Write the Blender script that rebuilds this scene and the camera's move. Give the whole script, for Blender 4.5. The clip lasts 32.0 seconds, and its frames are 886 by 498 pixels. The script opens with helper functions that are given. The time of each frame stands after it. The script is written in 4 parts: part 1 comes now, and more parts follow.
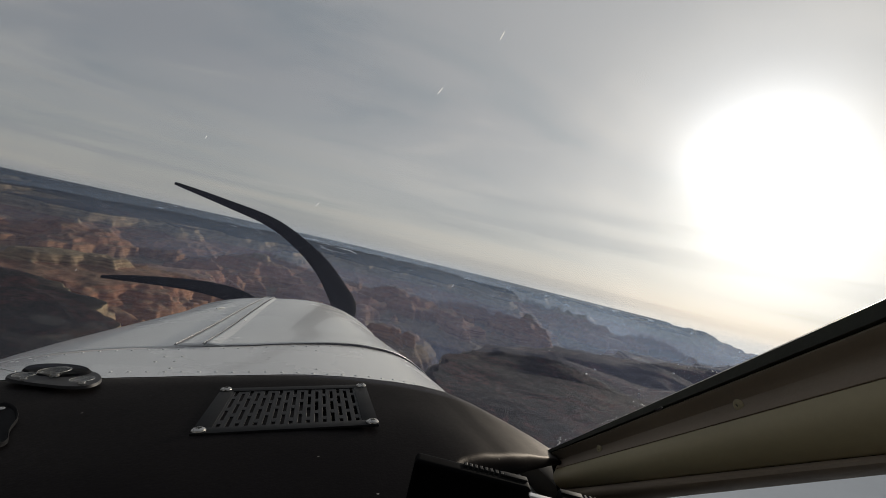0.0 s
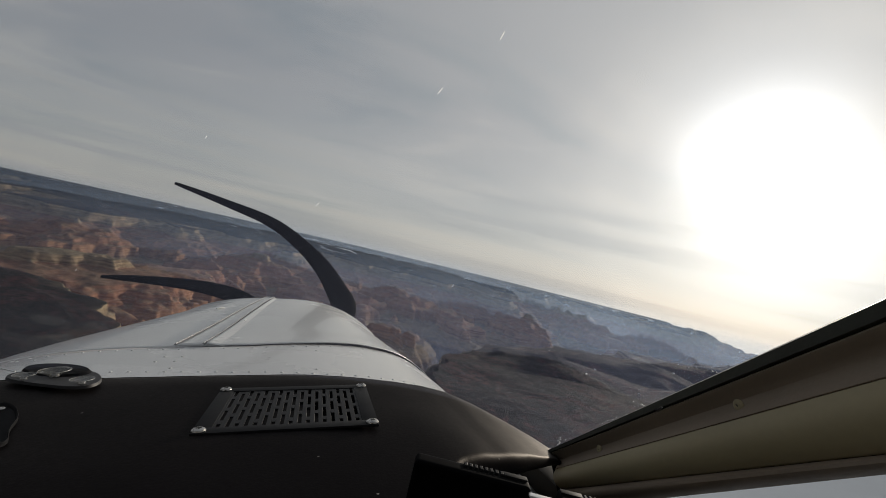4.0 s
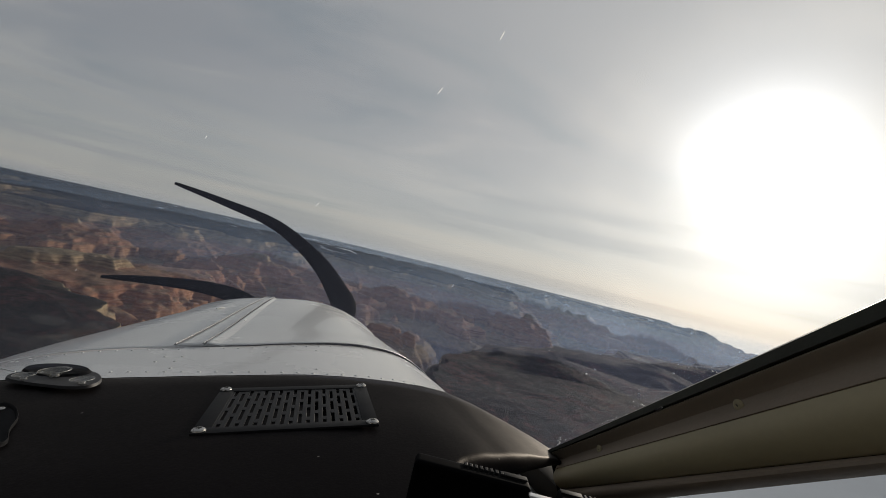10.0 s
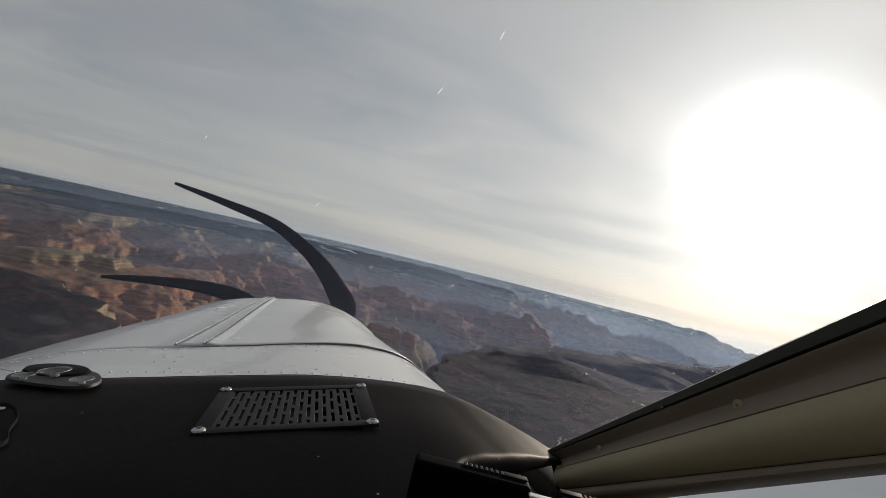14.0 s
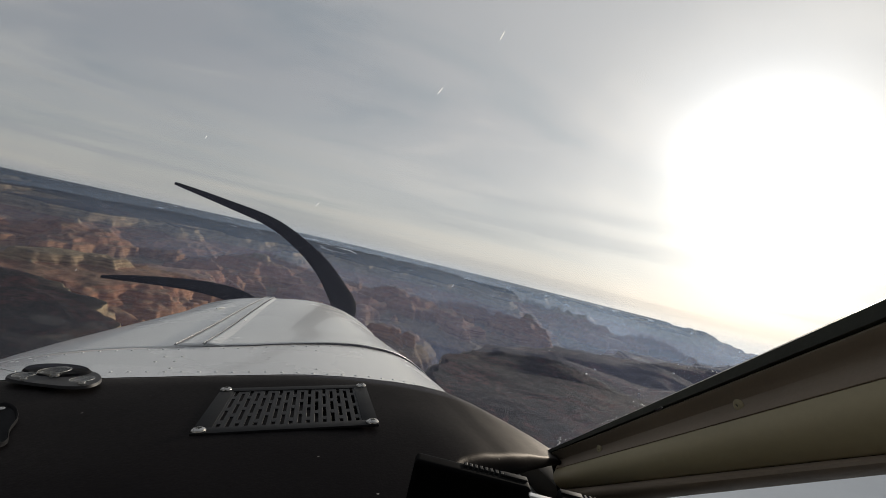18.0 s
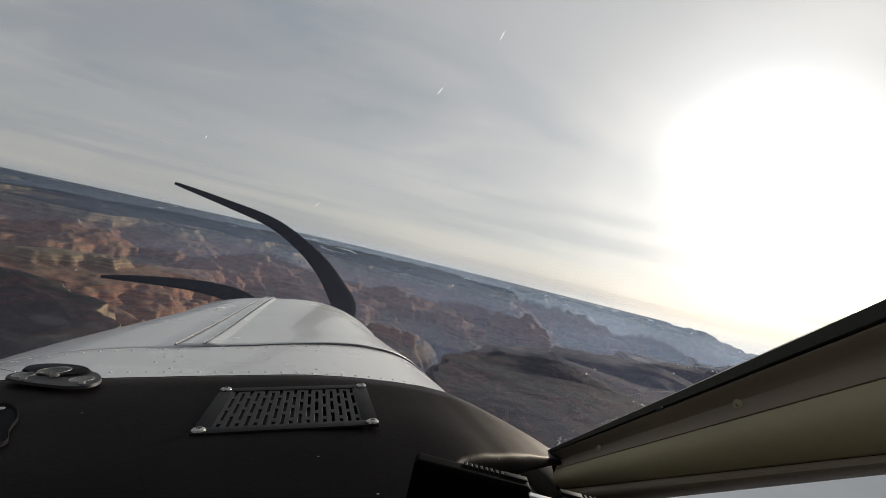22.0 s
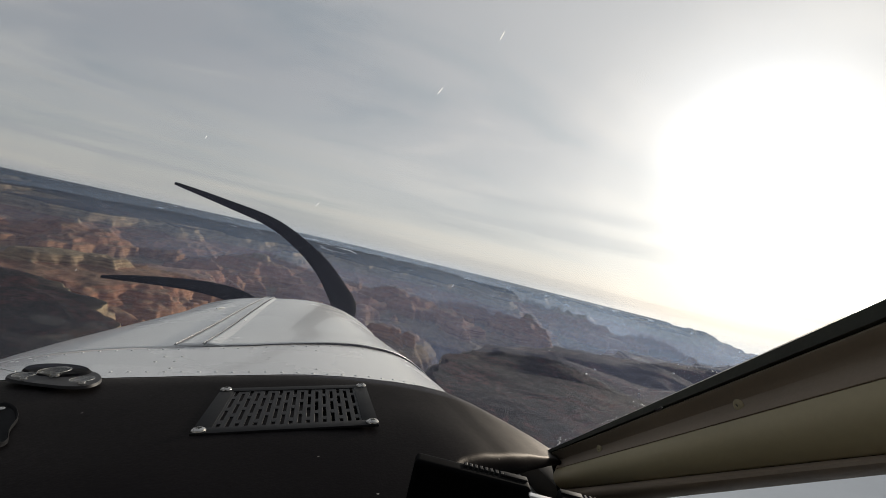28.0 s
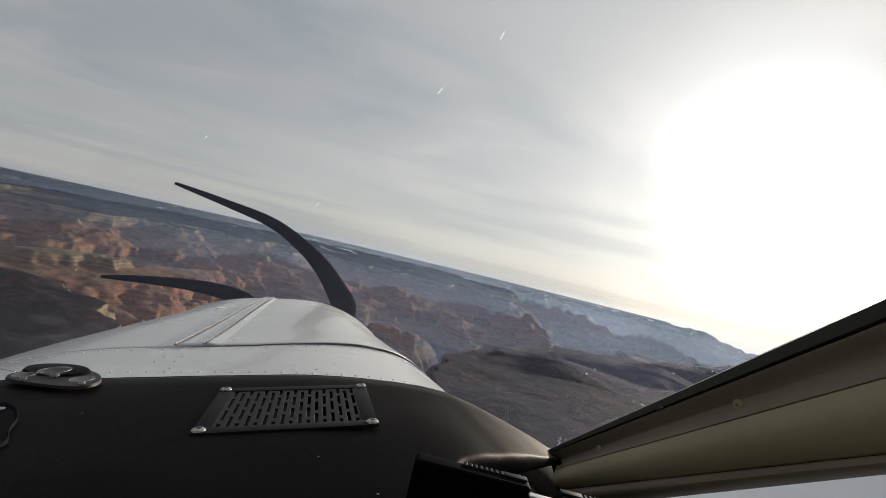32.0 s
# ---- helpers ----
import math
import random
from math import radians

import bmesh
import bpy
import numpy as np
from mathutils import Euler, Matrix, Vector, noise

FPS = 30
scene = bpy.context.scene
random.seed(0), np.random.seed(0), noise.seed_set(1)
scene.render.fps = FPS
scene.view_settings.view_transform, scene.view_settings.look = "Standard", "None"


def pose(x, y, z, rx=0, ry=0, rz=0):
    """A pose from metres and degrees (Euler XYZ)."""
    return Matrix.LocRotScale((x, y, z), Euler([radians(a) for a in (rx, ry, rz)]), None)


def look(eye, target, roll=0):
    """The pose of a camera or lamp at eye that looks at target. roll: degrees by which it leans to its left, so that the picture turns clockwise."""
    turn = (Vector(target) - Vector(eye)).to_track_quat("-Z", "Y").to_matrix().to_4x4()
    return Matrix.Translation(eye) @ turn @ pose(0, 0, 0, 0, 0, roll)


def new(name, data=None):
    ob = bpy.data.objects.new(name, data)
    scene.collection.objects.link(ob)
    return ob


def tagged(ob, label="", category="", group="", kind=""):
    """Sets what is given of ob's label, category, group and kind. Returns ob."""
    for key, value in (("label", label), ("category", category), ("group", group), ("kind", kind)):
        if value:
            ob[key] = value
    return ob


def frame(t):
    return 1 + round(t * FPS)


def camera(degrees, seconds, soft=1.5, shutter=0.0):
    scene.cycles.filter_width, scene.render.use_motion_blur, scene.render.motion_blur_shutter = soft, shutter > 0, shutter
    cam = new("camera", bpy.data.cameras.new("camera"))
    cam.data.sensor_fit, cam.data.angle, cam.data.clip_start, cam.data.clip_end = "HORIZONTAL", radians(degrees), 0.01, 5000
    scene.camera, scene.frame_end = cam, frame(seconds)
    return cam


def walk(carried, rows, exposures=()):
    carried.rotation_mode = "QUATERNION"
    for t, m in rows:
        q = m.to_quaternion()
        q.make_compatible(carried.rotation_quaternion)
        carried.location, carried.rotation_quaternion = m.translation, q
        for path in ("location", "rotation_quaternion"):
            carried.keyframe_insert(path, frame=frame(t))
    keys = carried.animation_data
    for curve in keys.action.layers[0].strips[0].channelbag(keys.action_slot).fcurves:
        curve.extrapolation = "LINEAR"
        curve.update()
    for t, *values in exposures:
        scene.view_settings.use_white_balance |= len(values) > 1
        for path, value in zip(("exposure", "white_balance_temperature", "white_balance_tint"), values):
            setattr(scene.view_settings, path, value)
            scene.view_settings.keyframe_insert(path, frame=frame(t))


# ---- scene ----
# The aircraft hangs still in a left bank over the canyon; the camera is clamped to its windscreen.
cam = camera(90.0, 32.0, soft=0.75)
EYE = (0.0, 0.0, 190.0)
CAM = look(EYE, (0.0, 1000.0, 190.0 + 1.0), 13.5)
walk(cam, [(t, CAM) for t in (0.0, 3.5, 5.5, 9.0, 12.0, 14.5, 16.5, 19.0, 22.0, 25.5, 27.5, 30.0, 32.0)],
     exposures=[(0.0, -0.38), (3.0, -0.34), (6.0, -0.36), (9.0, -0.36), (14.0, -0.16), (18.0, -0.10), (25.0, 0.0), (28.0, 0.02), (32.0, 0.04)])

# ---- light: low sun behind thin high cloud ----
SUN_AZ, SUN_EL = 36.0, 12.2            # degrees right of the view, above the horizon
SUN = Vector((math.sin(radians(SUN_AZ)) * math.cos(radians(SUN_EL)),
              math.cos(radians(SUN_AZ)) * math.cos(radians(SUN_EL)), math.sin(radians(SUN_EL))))
lamp = bpy.data.lights.new("sun", "SUN")
lamp.energy, lamp.angle, lamp.color = 4.0, radians(3.0), (1.0, 0.9, 0.76)
sun = new("sun", lamp)
sun.matrix_world = look((0, 0, 400), Vector((0, 0, 400)) - SUN)


def put(tree, node, key, value):
    """Feeds an input with a socket or a plain value."""
    socket = node.inputs[key]
    if isinstance(value, bpy.types.NodeSocket):
        tree.links.new(value, socket)
    elif isinstance(value, (tuple, list)) and len(value) == 3 and socket.type == "RGBA":
        socket.default_value = (*value, 1)
    else:
        socket.default_value = value


def math_node(tree, op, a, b=0.0, clamp=False):
    n = tree.nodes.new("ShaderNodeMath")
    n.operation, n.use_clamp = op, clamp
    put(tree, n, 0, a)
    put(tree, n, 1, b)
    return n.outputs[0]


def mix_node(tree, fac, a, b, blend="MIX"):
    n = tree.nodes.new("ShaderNodeMixRGB")
    n.blend_type = blend
    put(tree, n, 0, fac)
    put(tree, n, 1, a)
    put(tree, n, 2, b)
    return n.outputs[0]


def noise_node(tree, vector, scale, detail=4.0, rough=0.55, distortion=0.0):
    n = tree.nodes.new("ShaderNodeTexNoise")
    put(tree, n, "Vector", vector)
    put(tree, n, "Scale", scale)
    put(tree, n, "Detail", detail)
    put(tree, n, "Roughness", rough)
    put(tree, n, "Distortion", distortion)
    return n.outputs[0]


def ramp_node(tree, fac, stops, ease=False):
    n = tree.nodes.new("ShaderNodeValToRGB")
    put(tree, n, 0, fac)
    els = n.color_ramp.elements
    n.color_ramp.interpolation = "EASE" if ease else "LINEAR"
    while len(els) < len(stops):
        els.new(0.5)
    for el, (pos, col) in zip(els, stops):
        el.position = pos
        el.color = (col, col, col, 1) if isinstance(col, (int, float)) else (*col, 1)
    return n.outputs[0]


def mapped(tree, vector, scale=(1, 1, 1), rotation=(0, 0, 0), location=(0, 0, 0)):
    n = tree.nodes.new("ShaderNodeMapping")
    put(tree, n, "Vector", vector)
    n.inputs["Scale"].default_value, n.inputs["Rotation"].default_value = scale, rotation
    n.inputs["Location"].default_value = location
    return n.outputs[0]


def make_world():
    world = bpy.data.worlds.new("sky")
    scene.world = world
    world.use_nodes = True
    tree = world.node_tree
    tree.nodes.clear()
    way = tree.nodes.new("ShaderNodeTexCoord").outputs["Generated"]
    sky = tree.nodes.new("ShaderNodeTexSky")
    sky.sky_type, sky.sun_disc = "NISHITA", False
    sky.sun_elevation, sky.sun_rotation = radians(SUN_EL), radians(SUN_AZ)
    sky.altitude, sky.dust_density = 2500, 2.0
    split = tree.nodes.new("ShaderNodeSeparateXYZ")
    put(tree, split, 0, way)
    height = split.outputs[2]
    # thin cloud sheet: the direction laid on a flat ceiling, so that streaks close up towards the horizon
    up = math_node(tree, "MAXIMUM", height, 0.03)
    flat = tree.nodes.new("ShaderNodeCombineXYZ")
    put(tree, flat, 0, math_node(tree, "DIVIDE", split.outputs[0], math_node(tree, "ADD", up, 0.12)))
    put(tree, flat, 1, math_node(tree, "DIVIDE", split.outputs[1], math_node(tree, "ADD", up, 0.12)))
    put(tree, flat, 2, 0.0)
    streak = mapped(tree, flat.outputs[0], (0.7, 1.25, 1.0), (0, 0, radians(24)))
    broad = noise_node(tree, streak, 0.8, 5.0, 0.52, 0.8)
    fine = noise_node(tree, streak, 3.2, 6.0, 0.6, 0.8)
    cover = math_node(tree, "ADD", math_node(tree, "MULTIPLY", broad, 0.93), math_node(tree, "MULTIPLY", fine, 0.07))
    cloud = ramp_node(tree, cover, [(0.34, (0.228, 0.265, 0.302)), (0.5, (0.310, 0.325, 0.350)), (0.66, (0.402, 0.400, 0.404))], True)
    # paler towards the horizon
    low = ramp_node(tree, height, [(0.0, 1.0), (0.06, 0.75), (0.3, 0.0)], True)
    cloud = mix_node(tree, math_node(tree, "MULTIPLY", low, 0.55), cloud, (0.43, 0.46, 0.46))
    bands = noise_node(tree, mapped(tree, way, (1.1, 1.1, 26.0)), 1.0, 5.0, 0.55, 0.3)
    cloud = mix_node(tree, math_node(tree, "MULTIPLY", ramp_node(tree, height, [(0.0, 1.0), (0.10, 0.6), (0.22, 0.0)], True), 0.5),
                     cloud, ramp_node(tree, bands, [(0.38, (0.34, 0.35, 0.37)), (0.52, (0.46, 0.45, 0.43)), (0.64, (0.53, 0.49, 0.44))], True))
    # light scattered round the sun by the cloud
    dot = tree.nodes.new("ShaderNodeVectorMath")
    dot.operation = "DOT_PRODUCT"
    put(tree, dot, 0, way)
    dot.inputs[1].default_value = SUN
    near = math_node(tree, "MAXIMUM", dot.outputs["Value"], 0.0)
    tight = math_node(tree, "MULTIPLY", math_node(tree, "POWER", near, 90.0), 1.3)
    middle = math_node(tree, "MULTIPLY", math_node(tree, "POWER", near, 16.0), 0.40)
    wide = math_node(tree, "MULTIPLY", math_node(tree, "POWER", near, 2.0), 0.37)
    angle = math_node(tree, "ARCCOSINE", math_node(tree, "MINIMUM", near, 1.0))
    halo = ramp_node(tree, math_node(tree, "DIVIDE", angle, 1.0),
                     [(0.16, 0.0), (0.26, 0.02), (0.31, 0.045), (0.38, 0.012), (0.46, 0.0)], True)
    glow = math_node(tree, "ADD", math_node(tree, "ADD", tight, middle), math_node(tree, "ADD", wide, halo))
    thick = math_node(tree, "MULTIPLY", ramp_node(tree, height, [(0.0, 1.0), (0.12, 0.7), (0.26, 0.0)], True), ramp_node(tree, bands, [(0.40, 0.22), (0.58, 0.0)], True))
    glow = math_node(tree, "MULTIPLY", glow, math_node(tree, "SUBTRACT", 1.0, thick))
    glow_colour = mix_node(tree, 1.0, (1.0, 0.945, 0.84), glow, "MULTIPLY")
    veil = mix_node(tree, 1.0, cloud, glow_colour, "ADD")
    both = mix_node(tree, 0.93, mix_node(tree, 1.0, sky.outputs[0], (0.08, 0.08, 0.08), "MULTIPLY"), veil)
    back = tree.nodes.new("ShaderNodeBackground")
    put(tree, back, 0, both)
    put(tree, back, 1, 1.0)
    out = tree.nodes.new("ShaderNodeOutputWorld")
    tree.links.new(back.outputs[0], out.inputs[0])


make_world()


# ---- materials ----
def material(name, colour, rough=0.5, metal=0.0, gloss=0.5, vary=0.12, scale=8.0, fine=120.0, bump=0.1, depth=0.002, coat=0.0, wear=None):
    """Painted, moulded or metal surface with blotches, grain and fine relief; wear: colour and share of rubbed spots."""
    mat = bpy.data.materials.new(name)
    mat.use_nodes = True
    tree = mat.node_tree
    bsdf = tree.nodes["Principled BSDF"]
    place = tree.nodes.new("ShaderNodeTexCoord").outputs["Object"]
    blot = noise_node(tree, place, scale, 5.0)
    grain = noise_node(tree, place, fine, 4.0)
    dark = tuple(c * (1 - vary) for c in colour)
    pale = tuple(min(1, c * (1 + vary)) for c in colour)
    base = ramp_node(tree, blot, [(0.3, dark), (0.7, pale)])
    base = mix_node(tree, 0.25, base, ramp_node(tree, grain, [(0.3, dark), (0.7, pale)]))
    if wear:
        spots = ramp_node(tree, noise_node(tree, place, scale * 6, 8.0, 0.7), [(1 - wear[1], 0.0), (min(1, 1 - wear[1] + 0.05), 1.0)])
        base = mix_node(tree, spots, base, wear[0])
    put(tree, bsdf, "Base Color", base)
    put(tree, bsdf, "Metallic", metal)
    put(tree, bsdf, "Specular IOR Level", gloss)
    put(tree, bsdf, "Coat Weight", coat)
    put(tree, bsdf, "Roughness", math_node(tree, "ADD", math_node(tree, "MULTIPLY", blot, 0.2), rough - 0.1, True))
    relief = tree.nodes.new("ShaderNodeBump")
    put(tree, relief, "Strength", bump)
    put(tree, relief, "Distance", depth)
    put(tree, relief, "Height", grain)
    put(tree, bsdf, "Normal", relief.outputs[0])
    return mat


white_paint = material("white_paint", (0.685, 0.682, 0.672), 0.26, vary=0.08, scale=4.0, fine=90, bump=0.03, coat=0.3, wear=((0.5, 0.48, 0.45), 0.28))
wing_paint = material("wing_paint", (0.60, 0.63, 0.66), 0.9, gloss=0.0, vary=0.05, scale=2.5, fine=90, bump=0.03)


def vinyl():
    """Grained black vinyl: nearly no light but a thin sheen."""
    mat = bpy.data.materials.new("black_vinyl")
    mat.use_nodes = True
    tree = mat.node_tree
    tree.nodes.clear()
    place = tree.nodes.new("ShaderNodeTexCoord").outputs["Object"]
    blot = noise_node(tree, place, 9.0, 5.0)
    grain = noise_node(tree, place, 420.0, 4.0)
    crease = noise_node(tree, mapped(tree, place, (60, 14, 60)), 1.0, 5.0, 0.6, 1.5)
    relief = tree.nodes.new("ShaderNodeBump")
    put(tree, relief, "Strength", 0.15)
    put(tree, relief, "Distance", 0.0008)
    put(tree, relief, "Height", math_node(tree, "ADD", grain, math_node(tree, "MULTIPLY", crease, 1.5)))
    body = tree.nodes.new("ShaderNodeBsdfDiffuse")
    cells = tree.nodes.new("ShaderNodeTexVoronoi")
    put(tree, cells, "Vector", place)
    put(tree, cells, "Scale", 45.0)
    dust = math_node(tree, "MULTIPLY", ramp_node(tree, cells.outputs["Distance"], [(0.03, 1.0), (0.05, 0.0)]), ramp_node(tree, noise_node(tree, place, 30.0), [(0.5, 0.0), (0.6, 0.5)]))
    vinyl_colour = ramp_node(tree, blot, [(0.3, (0.0038, 0.0033, 0.0040)), (0.7, (0.0060, 0.0052, 0.0060))])
    put(tree, body, "Color", mix_node(tree, dust, vinyl_colour, (0.5, 0.48, 0.45)))
    put(tree, body, "Normal", relief.outputs[0])
    sheen = tree.nodes.new("ShaderNodeBsdfGlossy")
    put(tree, sheen, "Color", (1.0, 0.95, 0.90))
    put(tree, sheen, "Roughness", math_node(tree, "ADD", math_node(tree, "MULTIPLY", blot, 0.25), 0.33))
    put(tree, sheen, "Normal", relief.outputs[0])
    mixed = tree.nodes.new("ShaderNodeMixShader")
    edge = tree.nodes.new("ShaderNodeFresnel")
    put(tree, edge, "IOR", 1.2)
    put(tree, edge, "Normal", relief.outputs[0])
    put(tree, mixed, 0, math_node(tree, "ADD", math_node(tree, "MULTIPLY", edge.outputs[0], math_node(tree, "ADD", math_node(tree, "MULTIPLY", grain, 0.11), 0.11)), 0.002))
    tree.links.new(body.outputs[0], mixed.inputs[1])
    tree.links.new(sheen.outputs[0], mixed.inputs[2])
    out = tree.nodes.new("ShaderNodeOutputMaterial")
    tree.links.new(mixed.outputs[0], out.inputs[0])
    return mat


leather = vinyl()
black_plastic = material("black_plastic", (0.008, 0.008, 0.0085), 0.45, gloss=0.15, vary=0.2, scale=20, fine=500, bump=0.15, depth=0.0004)
black_metal = material("black_metal", (0.0115, 0.0112, 0.0118), 0.55, gloss=0.09, vary=0.2, scale=25, fine=400, bump=0.15, depth=0.0004)
slat_black = material("slat_black", (0.0185, 0.0180, 0.0190), 0.5, gloss=0.12, vary=0.25, scale=60, fine=400, bump=0.15, depth=0.0004)
clamp_black = material("clamp_black", (0.0022, 0.0022, 0.0024), 0.6, gloss=0.02, vary=0.2, scale=25, fine=400, bump=0.1, depth=0.0003)
pit_black = material("pit_black", (0.003, 0.003, 0.003), 0.95, gloss=0.0)
steel = material("screw_steel", (0.46, 0.445, 0.42), 0.28, 1.0, vary=0.15, scale=90, fine=600, bump=0.1, depth=0.0003)
bracket_grey = material("bracket_grey", (0.034, 0.033, 0.034), 0.55, gloss=0.3, vary=0.2, scale=30, fine=400, bump=0.15, depth=0.0004)
matte_black = material("matte_black", (0.007, 0.007, 0.008), 0.75, gloss=0.08, vary=0.2, scale=30, fine=400, bump=0.15, depth=0.0004)
recess_dark = material("recess_dark", (0.06, 0.055, 0.05), 0.5, 0.8)
groove_grey = material("groove_grey", (0.17, 0.165, 0.16), 0.6)
olive_paint = material("olive_paint", (0.345, 0.290, 0.172), 0.55, vary=0.1, scale=6, fine=180, bump=0.12, depth=0.0008)
olive_cloth = material("olive_trim", (0.232, 0.182, 0.132), 0.6, vary=0.12, scale=7, fine=320, bump=0.3, depth=0.0008)
rubber = material("black_rubber", (0.040, 0.041, 0.030), 0.6, vary=0.25, scale=30, fine=300, bump=0.3, depth=0.001, wear=((0.16, 0.15, 0.12), 0.30))
blade_paint = material("blade_black", (0.006, 0.006, 0.0066), 0.6, gloss=0.2, vary=0.2, scale=6, fine=80, bump=0.1)
chip_white = material("chip_white", (0.85, 0.85, 0.83), 0.4)
# olive trim with the shade under the glareshield put into its colour
shaded_olive = material("shaded_olive", (0.022, 0.018, 0.014), 0.7, gloss=0.2, vary=0.15, scale=7, fine=320, bump=0.3, depth=0.0008)
cabin_cloth = material("cabin_cloth", (0.28, 0.26, 0.22), 0.8, vary=0.1, scale=5, fine=200, bump=0.2)
bright_label = material("bright_label", (0.7, 0.7, 0.7), 0.35, 0.5, vary=0.05)


def clear_plastic(name="clear_plastic", body=0.06):
    """Thin soft vinyl: mostly see-through, with a milky sheen."""
    mat = bpy.data.materials.new(name)
    mat.use_nodes = True
    tree = mat.node_tree
    tree.nodes.clear()
    see = tree.nodes.new("ShaderNodeBsdfTransparent")
    sheen = tree.nodes.new("ShaderNodeBsdfPrincipled")
    put(tree, sheen, "Base Color", (0.42, 0.42, 0.40))
    put(tree, sheen, "Specular IOR Level", 0.6)
    put(tree, sheen, "Roughness", 0.10)
    place = tree.nodes.new("ShaderNodeTexCoord").outputs["Object"]
    mixed = tree.nodes.new("ShaderNodeMixShader")
    put(tree, mixed, 0, math_node(tree, "ADD", math_node(tree, "MULTIPLY", noise_node(tree, place, 60.0), 0.15), body))
    tree.links.new(see.outputs[0], mixed.inputs[1])
    tree.links.new(sheen.outputs[0], mixed.inputs[2])
    out = tree.nodes.new("ShaderNodeOutputMaterial")
    tree.links.new(mixed.outputs[0], out.inputs[0])
    return mat


def acrylic():
    """Windscreen: clear sheet with a film of dust that catches the sun; its bluish veil also stands in for distance
    haze.
    """
    mat = bpy.data.materials.new("windscreen_acrylic")
    mat.use_nodes = True
    tree = mat.node_tree
    tree.nodes.clear()
    place = tree.nodes.new("ShaderNodeTexCoord").outputs["Object"]
    clear = tree.nodes.new("ShaderNodeBsdfTransparent")
    clear.inputs[0].default_value = (0.97, 0.975, 0.97, 1)
    grime_haze = tree.nodes.new("ShaderNodeBsdfTranslucent")
    grime_haze.inputs[0].default_value = (0.52, 0.59, 0.93, 1)
    forward = tree.nodes.new("ShaderNodeBsdfRefraction")
    forward.inputs["Color"].default_value = (0.68, 0.79, 1.0, 1)
    forward.inputs["Roughness"].default_value = 0.75
    forward.inputs["IOR"].default_value = 1.12
    dust = tree.nodes.new("ShaderNodeMixShader")
    dust.inputs[0].default_value = 0.6
    tree.links.new(grime_haze.outputs[0], dust.inputs[1])
    tree.links.new(forward.outputs[0], dust.inputs[2])
    smear = noise_node(tree, place, 5.0, 5.0, 0.6, 0.6)
    share = math_node(tree, "ADD", math_node(tree, "MULTIPLY", smear, 0.012), DUST_HAZE)
    mixed = tree.nodes.new("ShaderNodeMixShader")
    put(tree, mixed, 0, share)
    tree.links.new(clear.outputs[0], mixed.inputs[1])
    tree.links.new(dust.outputs[0], mixed.inputs[2])
    gloss = tree.nodes.new("ShaderNodeBsdfGlossy")
    gloss.inputs["Roughness"].default_value = 0.03
    coat = tree.nodes.new("ShaderNodeMixShader")
    tilt = tree.nodes.new("ShaderNodeLayerWeight")
    put(tree, coat, 0, math_node(tree, "ADD", math_node(tree, "MULTIPLY", math_node(tree, "POWER", tilt.outputs["Facing"], 6.0), 0.5), 0.03))
    tree.links.new(mixed.outputs[0], coat.inputs[1])
    tree.links.new(gloss.outputs[0], coat.inputs[2])
    out = tree.nodes.new("ShaderNodeOutputMaterial")
    tree.links.new(coat.outputs[0], out.inputs[0])
    return mat


def scratch_material():
    mat = bpy.data.materials.new("scratched_acrylic")
    mat.use_nodes = True
    tree = mat.node_tree
    tree.nodes.clear()
    glint = tree.nodes.new("ShaderNodeBsdfTranslucent")
    glint.inputs[0].default_value = (0.95, 0.95, 0.95, 1)
    out = tree.nodes.new("ShaderNodeOutputMaterial")
    tree.links.new(glint.outputs[0], out.inputs[0])
    return mat


def spot_material():
    mat = bpy.data.materials.new("dried_water")
    mat.use_nodes = True
    tree = mat.node_tree
    tree.nodes.clear()
    place = tree.nodes.new("ShaderNodeTexCoord").outputs["Object"]
    see = tree.nodes.new("ShaderNodeBsdfTransparent")
    film = tree.nodes.new("ShaderNodeBsdfTranslucent")
    film.inputs[0].default_value = (0.8, 0.8, 0.78, 1)
    mixed = tree.nodes.new("ShaderNodeMixShader")
    put(tree, mixed, 0, math_node(tree, "MULTIPLY", noise_node(tree, place, 180.0, 4.0), 0.020))
    tree.links.new(see.outputs[0], mixed.inputs[1])
    tree.links.new(film.outputs[0], mixed.inputs[2])
    out = tree.nodes.new("ShaderNodeOutputMaterial")
    tree.links.new(mixed.outputs[0], out.inputs[0])
    return mat


# film strength: windscreen dust plus a veil in place of aerial haze
DUST_HAZE = 0.04
clear = clear_plastic()
cup_milk = clear_plastic("milky_plastic", 0.42)
screen_mat = acrylic()

# ---- the aircraft's own axes: x right, y to the nose, z up, from the camera ----
PHOTO = CAM @ Matrix(((1, 0, 0, 0), (0, 0, 1, 0), (0, -1, 0, 0), (0, 0, 0, 1)))
AIR = PHOTO @ (Matrix.Rotation(radians(16.15), 4, "Z") @ Matrix.Rotation(radians(-0.42), 4, "X") @ Matrix.Rotation(radians(3.12), 4, "Y"))


def mesh_of(name, bm, mat, smooth=True):
    me = bpy.data.meshes.new(name)
    bmesh.ops.recalc_face_normals(bm, faces=bm.faces)
    bm.to_mesh(me)
    bm.free()
    me.materials.append(mat)
    if smooth:
        me.shade_smooth()
        me.set_sharp_from_angle(angle=radians(38))
    return me


